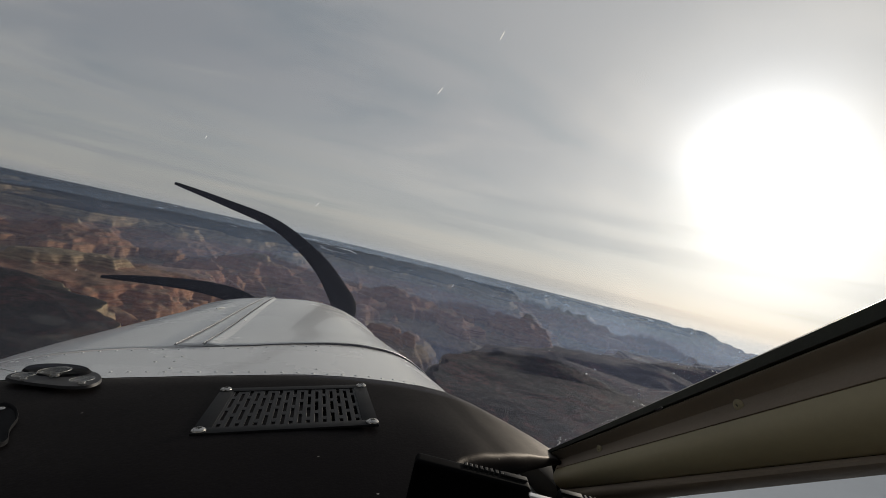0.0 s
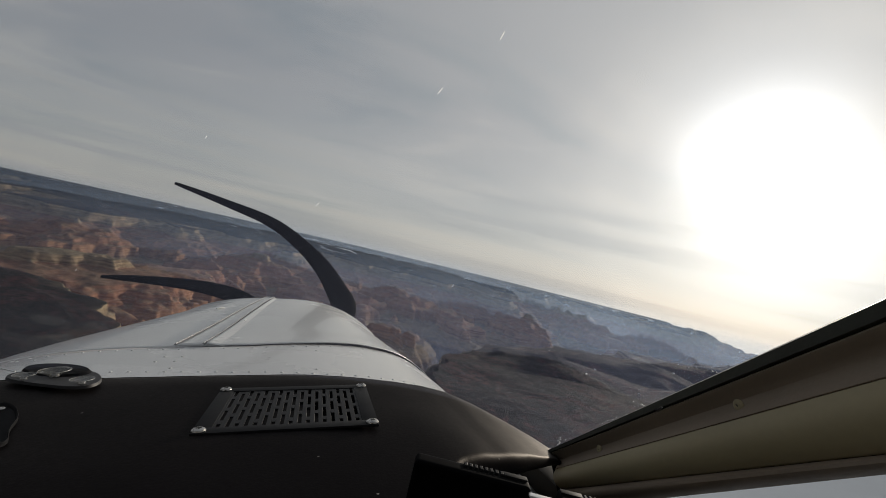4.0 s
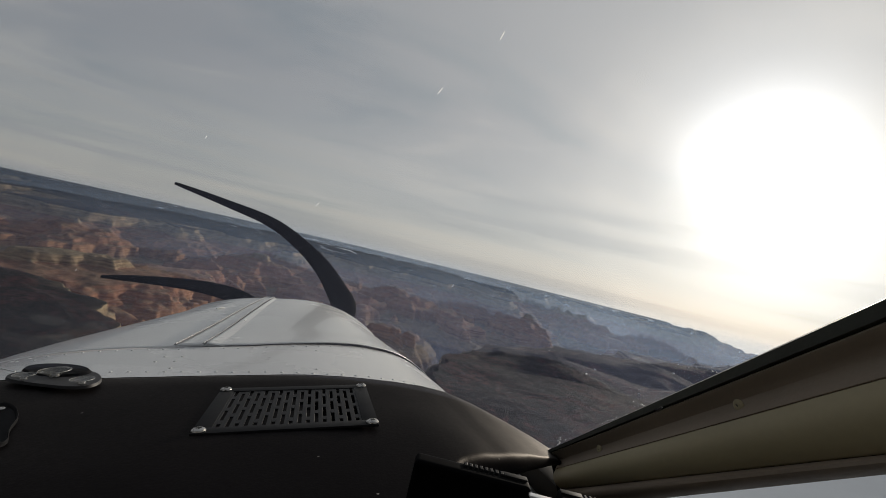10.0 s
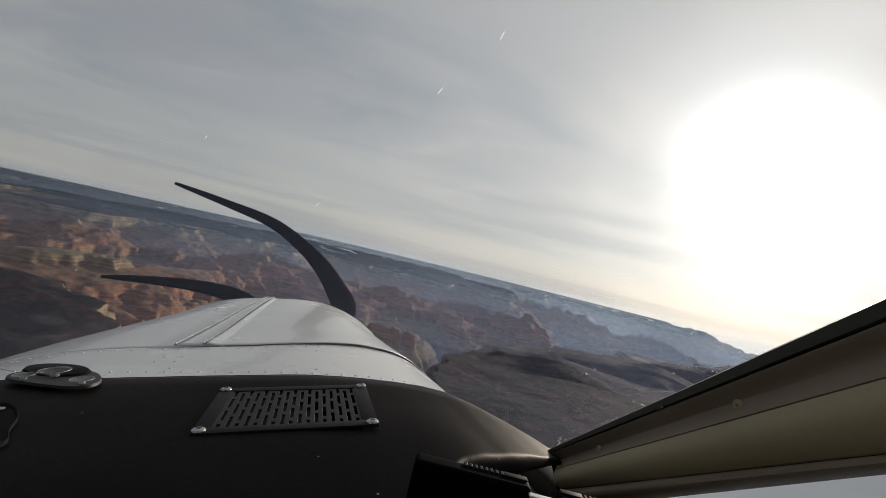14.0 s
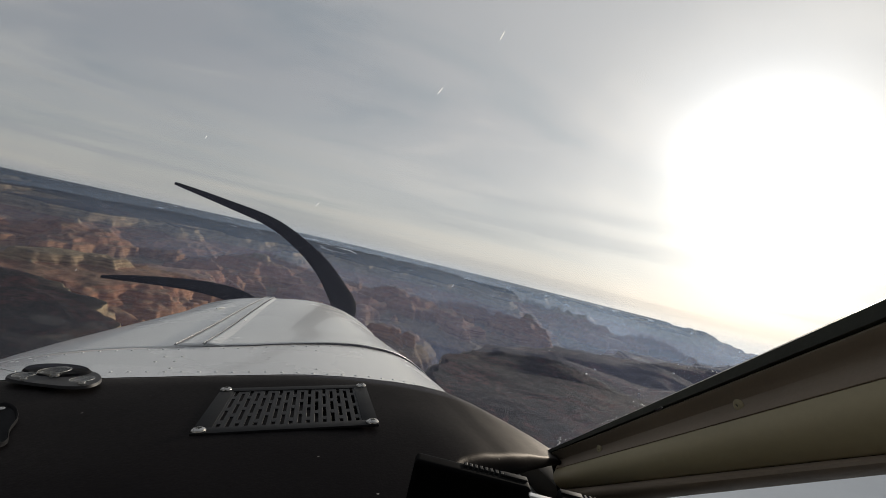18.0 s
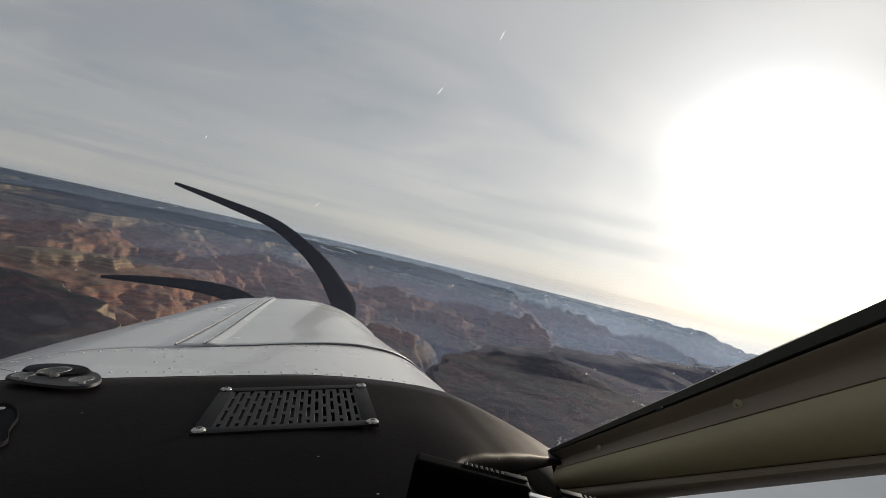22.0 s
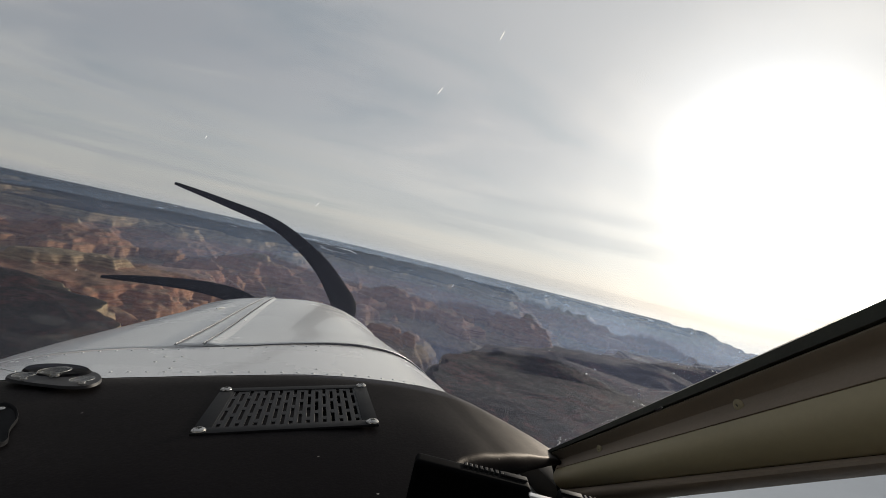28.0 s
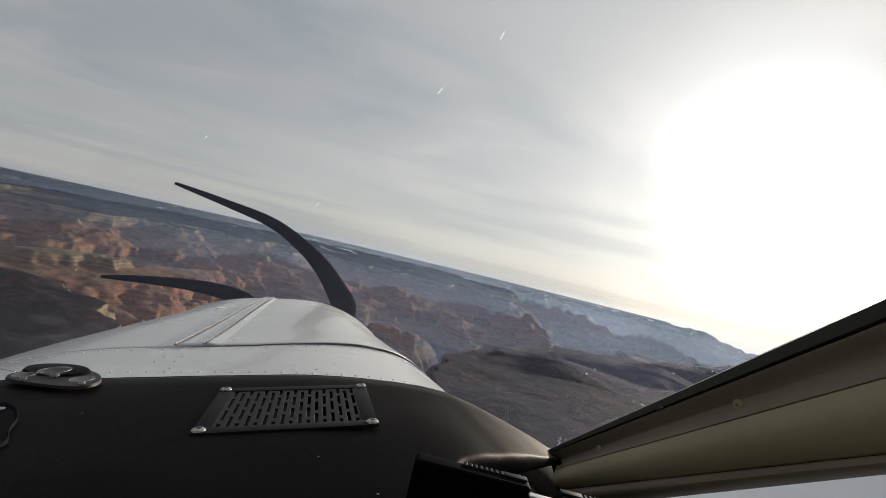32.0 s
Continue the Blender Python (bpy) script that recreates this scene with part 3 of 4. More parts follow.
def cowl_point(s, y):
    """The cowling's skin: s from -1 to 1 across, y ahead."""
    k = ease(1.0, 1.75, y)
    n, a = 3.2 - 0.26 * k, 0.157 - 0.027 * k
    crown = -0.197 + 0.015 * k - 1.2 * max(0.0, y - 1.80) ** 2 - 0.004 * math.cos(3 * y)
    side = min(1.0, abs(s) / 0.86)
    u = side * cowl_half(y)
    drop = a * side ** n
    if abs(s) > 0.86:                      # the flank
        q = (abs(s) - 0.86) / 0.14
        drop += 0.34 * q
        u += 0.05 * math.sin(q * math.pi / 2)
    return Vector((cowl_axis(y) + math.copysign(u, s), y, crown - drop))


def cowl_s(x, y):
    return (x - cowl_axis(y)) / cowl_half(y) * 0.86


def build_cowling():
    cowl = thing("engine_cowling", "white painted aluminium engine cowling with rivets and a centre hinge strip", "cowling")
    def across(u, y0, v, lower=0.0):
        k = 2 * u - 1
        return cowl_point(k, seam_y(k) + y0 + v) - Vector((0, 0, lower))
    part("rear_deck", sheet(lambda u, v: cowl_point(2 * u - 1, 0.52 + v * (seam_y(2 * u - 1) - 0.521)), 90, 30), white_paint, cowl, "riveted white deck panel", thick=0.003)
    part("seam_gap", sheet(lambda u, v: across(u, -0.014, 0.036 * v, 0.008), 90, 2), pit_black, cowl, "dark gap at the panel seam", thick=0.002)
    lift = lambda s, y: cowl_point(s, y) + Vector((0, 0, (0.0022 * ease(-0.12, 0.10, s) + 0.0030 * ease(0.2, 0.5, s)) * (1 - ease(0.0, 0.2, y - seam_y(s)))))
    gap = lambda s: 0.002 + 0.0035 * ease(-0.13, -0.06, s)
    part("upper_cowl", sheet(lambda u, v: lift(2 * u - 1, seam_y(2 * u - 1) + gap(2 * u - 1) + v * (1.96 - gap(2 * u - 1) - seam_y(2 * u - 1))), 96, 64), white_paint, cowl, "glossy white upper cowl", thick=0.0014)
    nose = sheet(lambda u, v: cowl_point((2 * u - 1) * (1 - 0.35 * v), 1.96 + 0.06 * math.sin(v * math.pi / 2)) - Vector((0, 0, 0.25 * v * v)), 60, 10)
    part("nose_bowl", nose, white_paint, cowl, thick=0.004)
    # centre strip with a piano hinge along each edge
    start, reach = 0.9585, 0.93
    strip_x = lambda v: -0.2225 + 0.069 * v
    half_strip = lambda v: 0.0245 - 0.0125 * v
    on = lambda x, y: lift(cowl_s(x, y), y)
    part("hinge_strip", sheet(lambda u, v: on(strip_x(v) + 2 * half_strip(v) * (u - 0.5), start + v * reach) + Vector((0, 0, 0.003)), 4, 60), white_paint, cowl, "raised white hinge strip", thick=0.003)
    part("crease", sheet(lambda u, v: on(strip_x(v) + half_strip(v) + 0.004 + 0.034 * u * (1 - 0.65 * v), start + v * 0.9 * reach) + Vector((0, 0, 0.0048 * (1 - u) ** 1.3 - 0.0014 * u)), 6, 50), white_paint, cowl, "pressed ridge beside the strip", thick=0.0006)
    knuckle = mesh_of("hinge_knuckle", box((0.0026, 0.0118, 0.0020), bevel=0.0006, segments=1), white_paint)
    for side in (-1, 1):
        part("hinge_groove", sheet(lambda u, v: on(strip_x(v) + side * half_strip(v) + 0.0036 * (u - 0.5), start + v * 0.97 * reach) + Vector((0, 0, 0.0042)), 1, 60), groove_grey, cowl, "dark hinge groove", thick=0.001)
        for k in range(58):
            v = (k + 0.5) / 58
            shared("hinge_knuckle", knuckle, cowl, Matrix.Translation(on(strip_x(v) + side * half_strip(v), start + v * 0.97 * reach) + Vector((0, 0, 0.0050))) @ Matrix.Rotation(-0.084, 4, "Z"))
    rivet = mesh_of("rivet", disc_profile([(0.0027, -0.0005), (0.0025, 0.0004), (0.0019, 0.0010), (0.0009, 0.0013)], 10), white_paint)
    rear_row = [(-0.56 + 0.0252 * k) for k in range(33)]
    spots = [(x, seam_y(cowl_s(x, 0.96)) - 0.02) for x in rear_row]
    front_row = lambda x: lerp_at(x, [-0.6, -0.284, -0.112, 0.014, 0.069, 0.13, 0.196, 0.234, 0.30], [0.80, 0.778, 0.763, 0.768, 0.783, 0.81, 0.853, 0.883, 0.94])
    spots += [(-0.284 + 0.0243 * k, front_row(-0.284 + 0.0243 * k)) for k in range(23)]
    # a cluster behind the strip, and singles
    spots += [(-0.239, 0.871), (-0.2115, 0.871), (-0.243, 0.836), (-0.215, 0.838), (-0.209, 0.793), (0.014, 0.798), (0.014, 0.943), (-0.44, 0.905), (-0.47, 0.915)]
    for x, y in spots:
        shared("rivet", rivet, cowl, Matrix.Translation(cowl_point(cowl_s(x, y), y)))
    catch = mesh_of("latch_pin", box((0.005, 0.028, 0.004), bevel=0.001, segments=1), chip_white)
    shared("latch_pin", catch, cowl, Matrix.Translation(on(-0.267, 1.492) + Vector((0, 0, 0.003))) @ Matrix.Rotation(radians(-38), 4, "Z"), "small bright catch")
    shared("latch_pin", catch, cowl, Matrix.Translation(on(-0.165, 1.261) + Vector((0, 0, 0.003))) @ Matrix.Rotation(radians(-8), 4, "Z") @ Matrix.Scale(0.45, 4), "small bright catch")


build_cowling()


# ---- propeller, standing still ----
def blade(path, widths, thick=0.016):
    """A swept blade: the path's points are smoothed, its chord tapers to a rounded tip."""
    pts = [Vector(p) for p in path]
    line = []
    for i in range(len(pts) - 1):
        p0, p1, p2, p3 = pts[max(i - 1, 0)], pts[i], pts[i + 1], pts[min(i + 2, len(pts) - 1)]
        for k in range(8):
            t = k / 8
            line.append(0.5 * (2 * p1 + (p2 - p0) * t + (2 * p0 - 5 * p1 + 4 * p2 - p3) * t * t + (3 * p1 - p0 - 3 * p2 + p3) * t ** 3))
    line.append(pts[-1])
    bm, rings = bmesh.new(), []
    for i, p in enumerate(line):
        d = (line[min(i + 1, len(line) - 1)] - line[max(i - 1, 0)]).normalized()
        across = Vector((0, 1, 0)).cross(d).normalized()
        s = i / (len(line) - 1)
        w = lerp_at(s, np.linspace(0, 1, len(widths)), widths)
        h = thick * (1 - 0.75 * s)
        twist = across * math.cos(0.5) + Vector((0, 1, 0)) * math.sin(0.5)
        flat = twist.cross(d).normalized()
        rings.append([bm.verts.new(p + twist * (w / math.cos(0.5)) * 0.5 * math.cos(a) + flat * h * 0.5 * math.sin(a)) for a in np.linspace(0, 2 * math.pi, 13)[:-1]])
    for a, b in zip(rings, rings[1:]):
        for k in range(12):
            bm.faces.new((a[k], a[(k + 1) % 12], b[(k + 1) % 12], b[k]))
    bm.faces.new(rings[0][::-1])
    bm.faces.new(rings[-1])
    return bm


def build_propeller():
    prop = thing("propeller", "black propeller with slender curved blades behind the white nose", "propeller")
    y = 2.12
    part("blade", blade([(-0.16, y, -0.43), (0.06, y, -0.36), (0.145, y, -0.27), (0.115, y, -0.185), (0.01, y, -0.035), (-0.17, y, 0.112), (-0.385, y, 0.197), (-0.585, y, 0.264)],
                        (0.10, 0.12, 0.125, 0.11, 0.085, 0.06, 0.045, 0.03, 0.012)), blade_paint, prop)
    part("blade", blade([(-0.20, y, -0.43), (-0.235, y, -0.29), (-0.31, y, -0.215), (-0.46, y, -0.172), (-0.65, y, -0.150), (-0.83, y, -0.141)],
                        (0.10, 0.10, 0.075, 0.062, 0.052, 0.04, 0.028, 0.010)), blade_paint, prop)
    turn = Matrix.Translation((-0.19, y, -0.46)) @ Matrix.Rotation(radians(-90), 4, "X")
    part("spinner", disc_profile([(0.155, -0.06), (0.158, 0.0), (0.145, 0.1), (0.105, 0.2), (0.05, 0.27), (0.012, 0.29)], 32, turn), white_paint, prop, "white pointed spinner")


build_propeller()

# ---- glareshield and its grille ----
DASH_Z = -0.1462


def dash_height(x, y):
    side = lerp_at(x, [-0.9, -0.1, 0.0, 0.04, 0.07, 0.106, 0.145, 0.181, 0.221, 0.263, 0.306, 0.33, 0.36], [0.0, 0.0, -0.0015, -0.0045, -0.008, -0.013, -0.020, -0.030, -0.048, -0.070, -0.095, -0.110, -0.14])
    flatter = 0.5 * (1 - ease(0.33, 0.56, y)) * (1 - ease(0.10, 0.18, x))
    side *= 1 - flatter
    return DASH_Z + side - 0.4 * max(0.0, y - 0.53) ** 1.5


def roll_radius(x):
    return 0.022 - 0.011 * ease(0.06, 0.14, x) - 0.0075 * ease(0.16, 0.31, x)


def dash_point(u, v):
    x = -0.75 + 1.085 * u
    front = 0.08 + lerp_at(x, [0.06, 0.09, 0.12, 0.15, 0.20, 0.25, 0.30, 0.335], [0.0, 0.195, 0.245, 0.268, 0.305, 0.35, 0.40, 0.425])
    if v < 0.25:                               # padded roll along the front edge
        q = v / 0.25
        ang = (1 - q) * radians(150)
        r = roll_radius(x)
        return Vector((x, front + r - r * math.sin(ang), dash_height(x, front + r) - r + r * math.cos(ang)))
    edge = front + roll_radius(x)
    y = edge + (v - 0.25) / 0.75 * (0.575 - edge)
    return Vector((x, y, dash_height(x, y) + 0.0006 * noise.noise((x * 14, y * 14, 0))))


def build_dash():
    dash = thing("glareshield", "black padded vinyl glareshield with fine creases", "glareshield")
    part("padding", sheet(dash_point, 110, 60), leather, dash, thick=0.006)
    part("panel_face", box((1.0, 0.02, 0.5), (-0.24, 0.16, -0.45), bevel=0.004), black_plastic, dash, "plain black panel face")


build_dash()

GRILLE = Matrix.Translation((-0.0115, 0.4435, DASH_Z - 0.0008)) @ Matrix.Rotation(radians(-0.5), 4, "Z")
GW, GD = 0.1365, 0.1085          # between the screws


def build_grille():
    g = new("defroster_grille")
    g.matrix_world = AIR @ GRILLE
    tagged(g, "black metal defroster grille with slots and four bright screws", "grille")
    w, d = GW / 2 + 0.0052, GD / 2 + 0.0058
    iw, idp = GW / 2 - 0.0082, GD / 2 - 0.0062
    bm = bmesh.new()
    h = 0.0021
    for size, at in (((2 * w, d - idp, h), (0, (d + idp) / 2, h / 2)), ((2 * w, d - idp, h), (0, -(d + idp) / 2, h / 2)),
                     ((w - iw, 2 * idp + 0.0005, h), ((w + iw) / 2, 0, h / 2)), ((w - iw, 2 * idp + 0.0005, h), (-(w + iw) / 2, 0, h / 2))):
        box(size, at, bevel=0.0004, bm=bm)
    part("grille_frame", bm, black_metal, g, "raised black frame")
    part("duct", box((2 * iw, 2 * idp, 0.001), (0, 0, -0.0012)), pit_black, g, "dark duct below the slots")
    cols = 17
    pitch = 2 * iw / cols
    slot = 0.0029
    bar = mesh_of("grille_bar", box((pitch - slot, 2 * idp, 0.0014), bevel=0.0003, segments=1), slat_black)
    for k in range(cols + 1):
        shared("grille_bar", bar, g, Matrix.Translation((-iw + k * pitch, 0, 0.0008)))
    bridge = mesh_of("grille_bridge", box((slot + 0.0006, 0.0085, 0.0013), bevel=0.0002, segments=1), slat_black)
    for k in range(cols):
        for n in range(4):
            y = -idp + 0.012 + (n + (0.5 if k % 2 else 0.0)) * 0.0325
            if y < idp:
                shared("grille_bridge", bridge, g, Matrix.Translation((-iw + (k + 0.5) * pitch, y, 0.0008)))
    head = mesh_of("screw", disc_profile([(0.0056, 0.0), (0.0058, 0.0006), (0.0051, 0.0013), (0.0034, 0.0018), (0.0013, 0.0020)], 24), steel)
    cup = mesh_of("washer", disc_profile([(0.0066, 0.0), (0.0064, 0.0008), (0.0055, 0.0010)], 24), steel)
    cross = bmesh.new()
    box((0.0052, 0.0012, 0.001), bm=cross)
    box((0.0012, 0.0052, 0.001), bm=cross)
    cross = mesh_of("screw_recess", cross, recess_dark, False)
    for i, (sx, sy) in enumerate(((-1, -1), (1, -1), (1, 1), (-1, 1))):
        at = Matrix.Translation((sx * GW / 2, sy * GD / 2, 0.0029)) @ Matrix.Rotation(0.7 * i + 0.3, 4, "Z") @ Matrix.Scale(0.82, 4)
        s = shared("screw", head, g, at, "bright cross-head screw")
        shared("washer", cup, s, Matrix.Translation((0, 0, -0.0006)))
        shared("screw_recess", cross, s, Matrix.Translation((0, 0, 0.0018)))


build_grille()


def post_frame():
    along = Vector((0, -0.337, 0.224)).normalized()
    inward = Vector((-1, 0, 0))
    down = along.cross(inward).normalized()
    if down.z > 0:
        down = -down
    m = Matrix.Identity(4)
    m.col[0][:3], m.col[1][:3], m.col[2][:3] = along, down, inward
    m.translation = Vector((0.30, 0.502, -0.233))
    return m


POST = post_frame()


# ---- windscreen ----
def screen_point(u, v):
    x = -0.82 + 1.138 * u
    y = 0.60 - 1.02 * v
    bulge = 0.22 * max(0.0, 1 - ((x + 0.26) / 0.56) ** 2) ** 0.6
    return Vector((x, y + bulge, -0.237 + 0.665 * (0.50 - y)))


def build_windscreen():
    w = thing("windscreen", "clear curved acrylic windscreen with dust, scratches and chips", "windscreen")
    pane = part("pane", sheet(screen_point, 40, 30), screen_mat, w, "clear acrylic sheet")
    pane.visible_shadow = False
    chip = mesh_of("scratch", sheet(lambda p, q: Vector((0.0007 * (p - 0.5) * math.sin(math.pi * (0.15 + 0.7 * q)), 0.0045 * (q - 0.5), -0.0002)), 1, 4), scratch_material())
    marks = [(0.683, 0.5328), (0.7353, 0.4917), (0.7987, 0.5873), (0.5829, 0.4149), (0.8176, 0.4149), (0.8300, 0.4165), (0.7825, 0.5639)]
    for k, (u, v) in enumerate(marks):
        u *= 0.98
        at = screen_point(u, v)
        normal = (screen_point(u + 0.01, v) - at).cross(screen_point(u, v + 0.01) - at).normalized()
        m = normal.to_track_quat("Z", "Y").to_matrix().to_4x4()
        length = 0.55 + 0.2 * ((k * 7) % 4)
        m = Matrix.Translation(at) @ m @ Matrix.Rotation(-0.6 - 0.2 * math.sin(k * 2.1), 4, "Z") @ Matrix.Diagonal((0.6, length, 1, 1))
        shared("scratch", chip, w, m, "small bright scratch")
    fleck = mesh_of("dust_fleck", disc_profile([(0.0008, 0.0), (0.0009, 0.0003), (0.0005, 0.0005)], 7), scratch_material())
    r = random.Random(12)
    for k in range(26):
        s = 0.02 + 0.42 * r.random() ** 1.3
        at = POST @ Vector((s, -0.0008 - 0.008 * r.random() ** 3, 0.001))
        shared("dust_fleck", fleck, w, Matrix.Translation(at) @ Matrix.Rotation(radians(60), 4, "X") @ Matrix.Diagonal((0.25 + 0.6 * r.random(), 0.2 + 0.3 * r.random(), 1, 1)), "tiny pale dust fleck")
    spot = mesh_of("water_spot", disc_profile([(0.0118, 0.0), (0.012, 0.0002), (0.009, 0.0003)], 28), spot_material())
    for u, v, size in ((0.5373, 0.3437, 1.0), (0.535, 0.3115, 0.95), (0.5662, 0.3337, 0.8)):
        u *= 0.98
        at = screen_point(u, v)
        normal = (screen_point(u + 0.01, v) - at).cross(screen_point(u, v + 0.01) - at).normalized()
        shared("water_spot", spot, w, Matrix.Translation(at) @ normal.to_track_quat("Z", "Y").to_matrix().to_4x4() @ Matrix.Scale(size, 4), "faint dried water spot")


build_windscreen()


# ---- side post ----
def band_edge(k, s):
    """Distance of the k-th joint from the outer edge, s metres up the post."""
    return float(np.interp(k, range(5), (0.0, 0.0045 + 0.017 * s, 0.0237 + 0.0346 * s, 0.046 + 0.069 * s, 0.066 + 0.0395 * s)))


def strip(profile, start, end, cells=8):
    """A bar drawn along the post from a profile of (band, inward) points."""
    bm = bmesh.new()
    rows = []
    for k in range(cells + 1):
        s = start + (end - start) * k / cells
        rows.append([bm.verts.new(POST @ Vector((s, band_edge(d, max(s, 0.0)), i))) for d, i in profile])
    n = len(profile)
    for a, b in zip(rows, rows[1:]):
        for k in range(n):
            bm.faces.new((a[k], a[(k + 1) % n], b[(k + 1) % n], b[k]))
    bm.faces.new(rows[0][::-1])
    bm.faces.new(rows[-1])
    return bm


def build_post():
    post = thing("windscreen_post", "olive-brown trimmed windscreen post with a black rubber seal", "post")
    part("rubber_seal", strip([(0.0, 0.0), (0.15, 0.003), (0.85, 0.0035), (0.97, 0.0), (0.97, -0.03), (0.0, -0.03)], -0.03, 1.0), rubber, post, "weathered black rubber seal")
    part("upper_trim", strip([(1.0, 0.0012), (1.05, 0.0028), (1.15, 0.0018), (1.3, -0.0015), (1.5, -0.0042), (1.68, -0.0034), (1.85, 0.0), (1.97, 0.0024), (1.996, 0.0019), (1.995, -0.03), (1.0, -0.03)], 0.004, 1.0), olive_cloth, post, "brown upper trim strip")
    part("middle_trim", strip([(2.003, 0.0018), (2.012, 0.0026), (2.2, 0.0062), (2.4, 0.0080), (2.6, 0.0076), (2.8, 0.0048), (2.96, 0.0012), (2.996, -0.001), (2.996, -0.03), (2.003, -0.03)], 0.004, 1.0), olive_paint, post, "olive painted middle panel")
    part("lower_trim", strip([(3.003, -0.001), (3.03, 0.0008), (3.2, 0.0034), (3.4, 0.0036), (3.6, 0.0014), (3.8, -0.0034), (4.0, -0.012), (4.0, -0.03), (3.003, -0.03)], 0.004, 1.0), olive_cloth, post, "olive lower lip")
    part("post_core", strip([(0.3, -0.012), (3.9, -0.012), (3.9, -0.04), (0.3, -0.04)], -0.03, 1.0), pit_black, post, "dark core behind the trim")
    button = mesh_of("trim_screw", disc_profile([(0.0043, 0.0), (0.0042, 0.0008), (0.0034, 0.0017), (0.0016, 0.0021), (0.0004, 0.0017)], 18), olive_paint)
    notch = mesh_of("screw_slot", box((0.0022, 0.0007, 0.0008), bevel=0.0002, segments=1), recess_dark)
    for s in (0.098, 0.284, 0.48):
        b = shared("trim_screw", button, post, POST @ Matrix.Translation((s, band_edge(1.62, s), -0.0038)), "painted trim screw")
        shared("screw_slot", notch, b, Matrix.Translation((0, 0, 0.0018)) @ Matrix.Rotation(4 * s, 4, "Z"))
    clip = mesh_of("seal_clip", box((0.010, 0.003, 0.003), bevel=0.0006, segments=1), steel)
    shared("seal_clip", clip, post, POST @ Matrix.Translation((0.212, band_edge(0.9, 0.212), 0.002)), "small worn clip")


build_post()


# ---- black clamp in front of the glareshield ----
def build_clamp():
    a, b = Vector((0.0632, 0.252, -0.1118)), Vector((0.1255, 0.2325, -0.1240))
    d = (b - a).normalized()
    side = d.cross(Vector((0, 0, 1))).normalized()
    upv = side.cross(d).normalized()
    m = Matrix.Identity(4)
    m.col[0][:3], m.col[1][:3], m.col[2][:3] = d, -side, upv
    m.translation = a
    n = (b - a).length
    c = new("camera_clamp")
    c.matrix_world = AIR @ m
    tagged(c, "black plastic clamp with ridged jaw edges and a silver plate", "clamp")
    part("jaw", box((n, 0.012, 0.07), (n / 2, -0.006, -0.035), bevel=0.003, segments=4), clamp_black, c, "black jaw")
    tooth = mesh_of("ridge", box((0.0019, 0.0042, 0.0018), bevel=0.0003, segments=1), black_metal)
    for k in range(8):
        shared("ridge", tooth, c, Matrix.Translation((0.0290 + 0.0030 * k, -0.0032, 0.0002)))
    part("edge_strip", box((0.0135, 0.0046, 0.0016), (n - 0.0085, -0.0032, 0.0003), bevel=0.0004), black_metal, c, "smooth worn edge strip")
    part("silver_plate", box((0.0165, 0.004, 0.0011), (n + 0.0066, -0.013, -0.0028), bevel=0.0003), bright_label, c, "bright silver plate")
    part("lower_jaw", box((0.06, 0.012, 0.06), (n + 0.0455, -0.010, -0.0298), bevel=0.002, segments=3), clamp_black, c, "second black jaw")
    part("edge_strip", box((0.0125, 0.0046, 0.0014), (n + 0.0228, -0.0072, 0.0004), bevel=0.0004), black_metal, c, "smooth worn edge strip")
    for k in range(10):
        shared("ridge", tooth, c, Matrix.Translation((n + 0.0310 + 0.0030 * k, -0.0072, 0.0002)))


build_clamp()


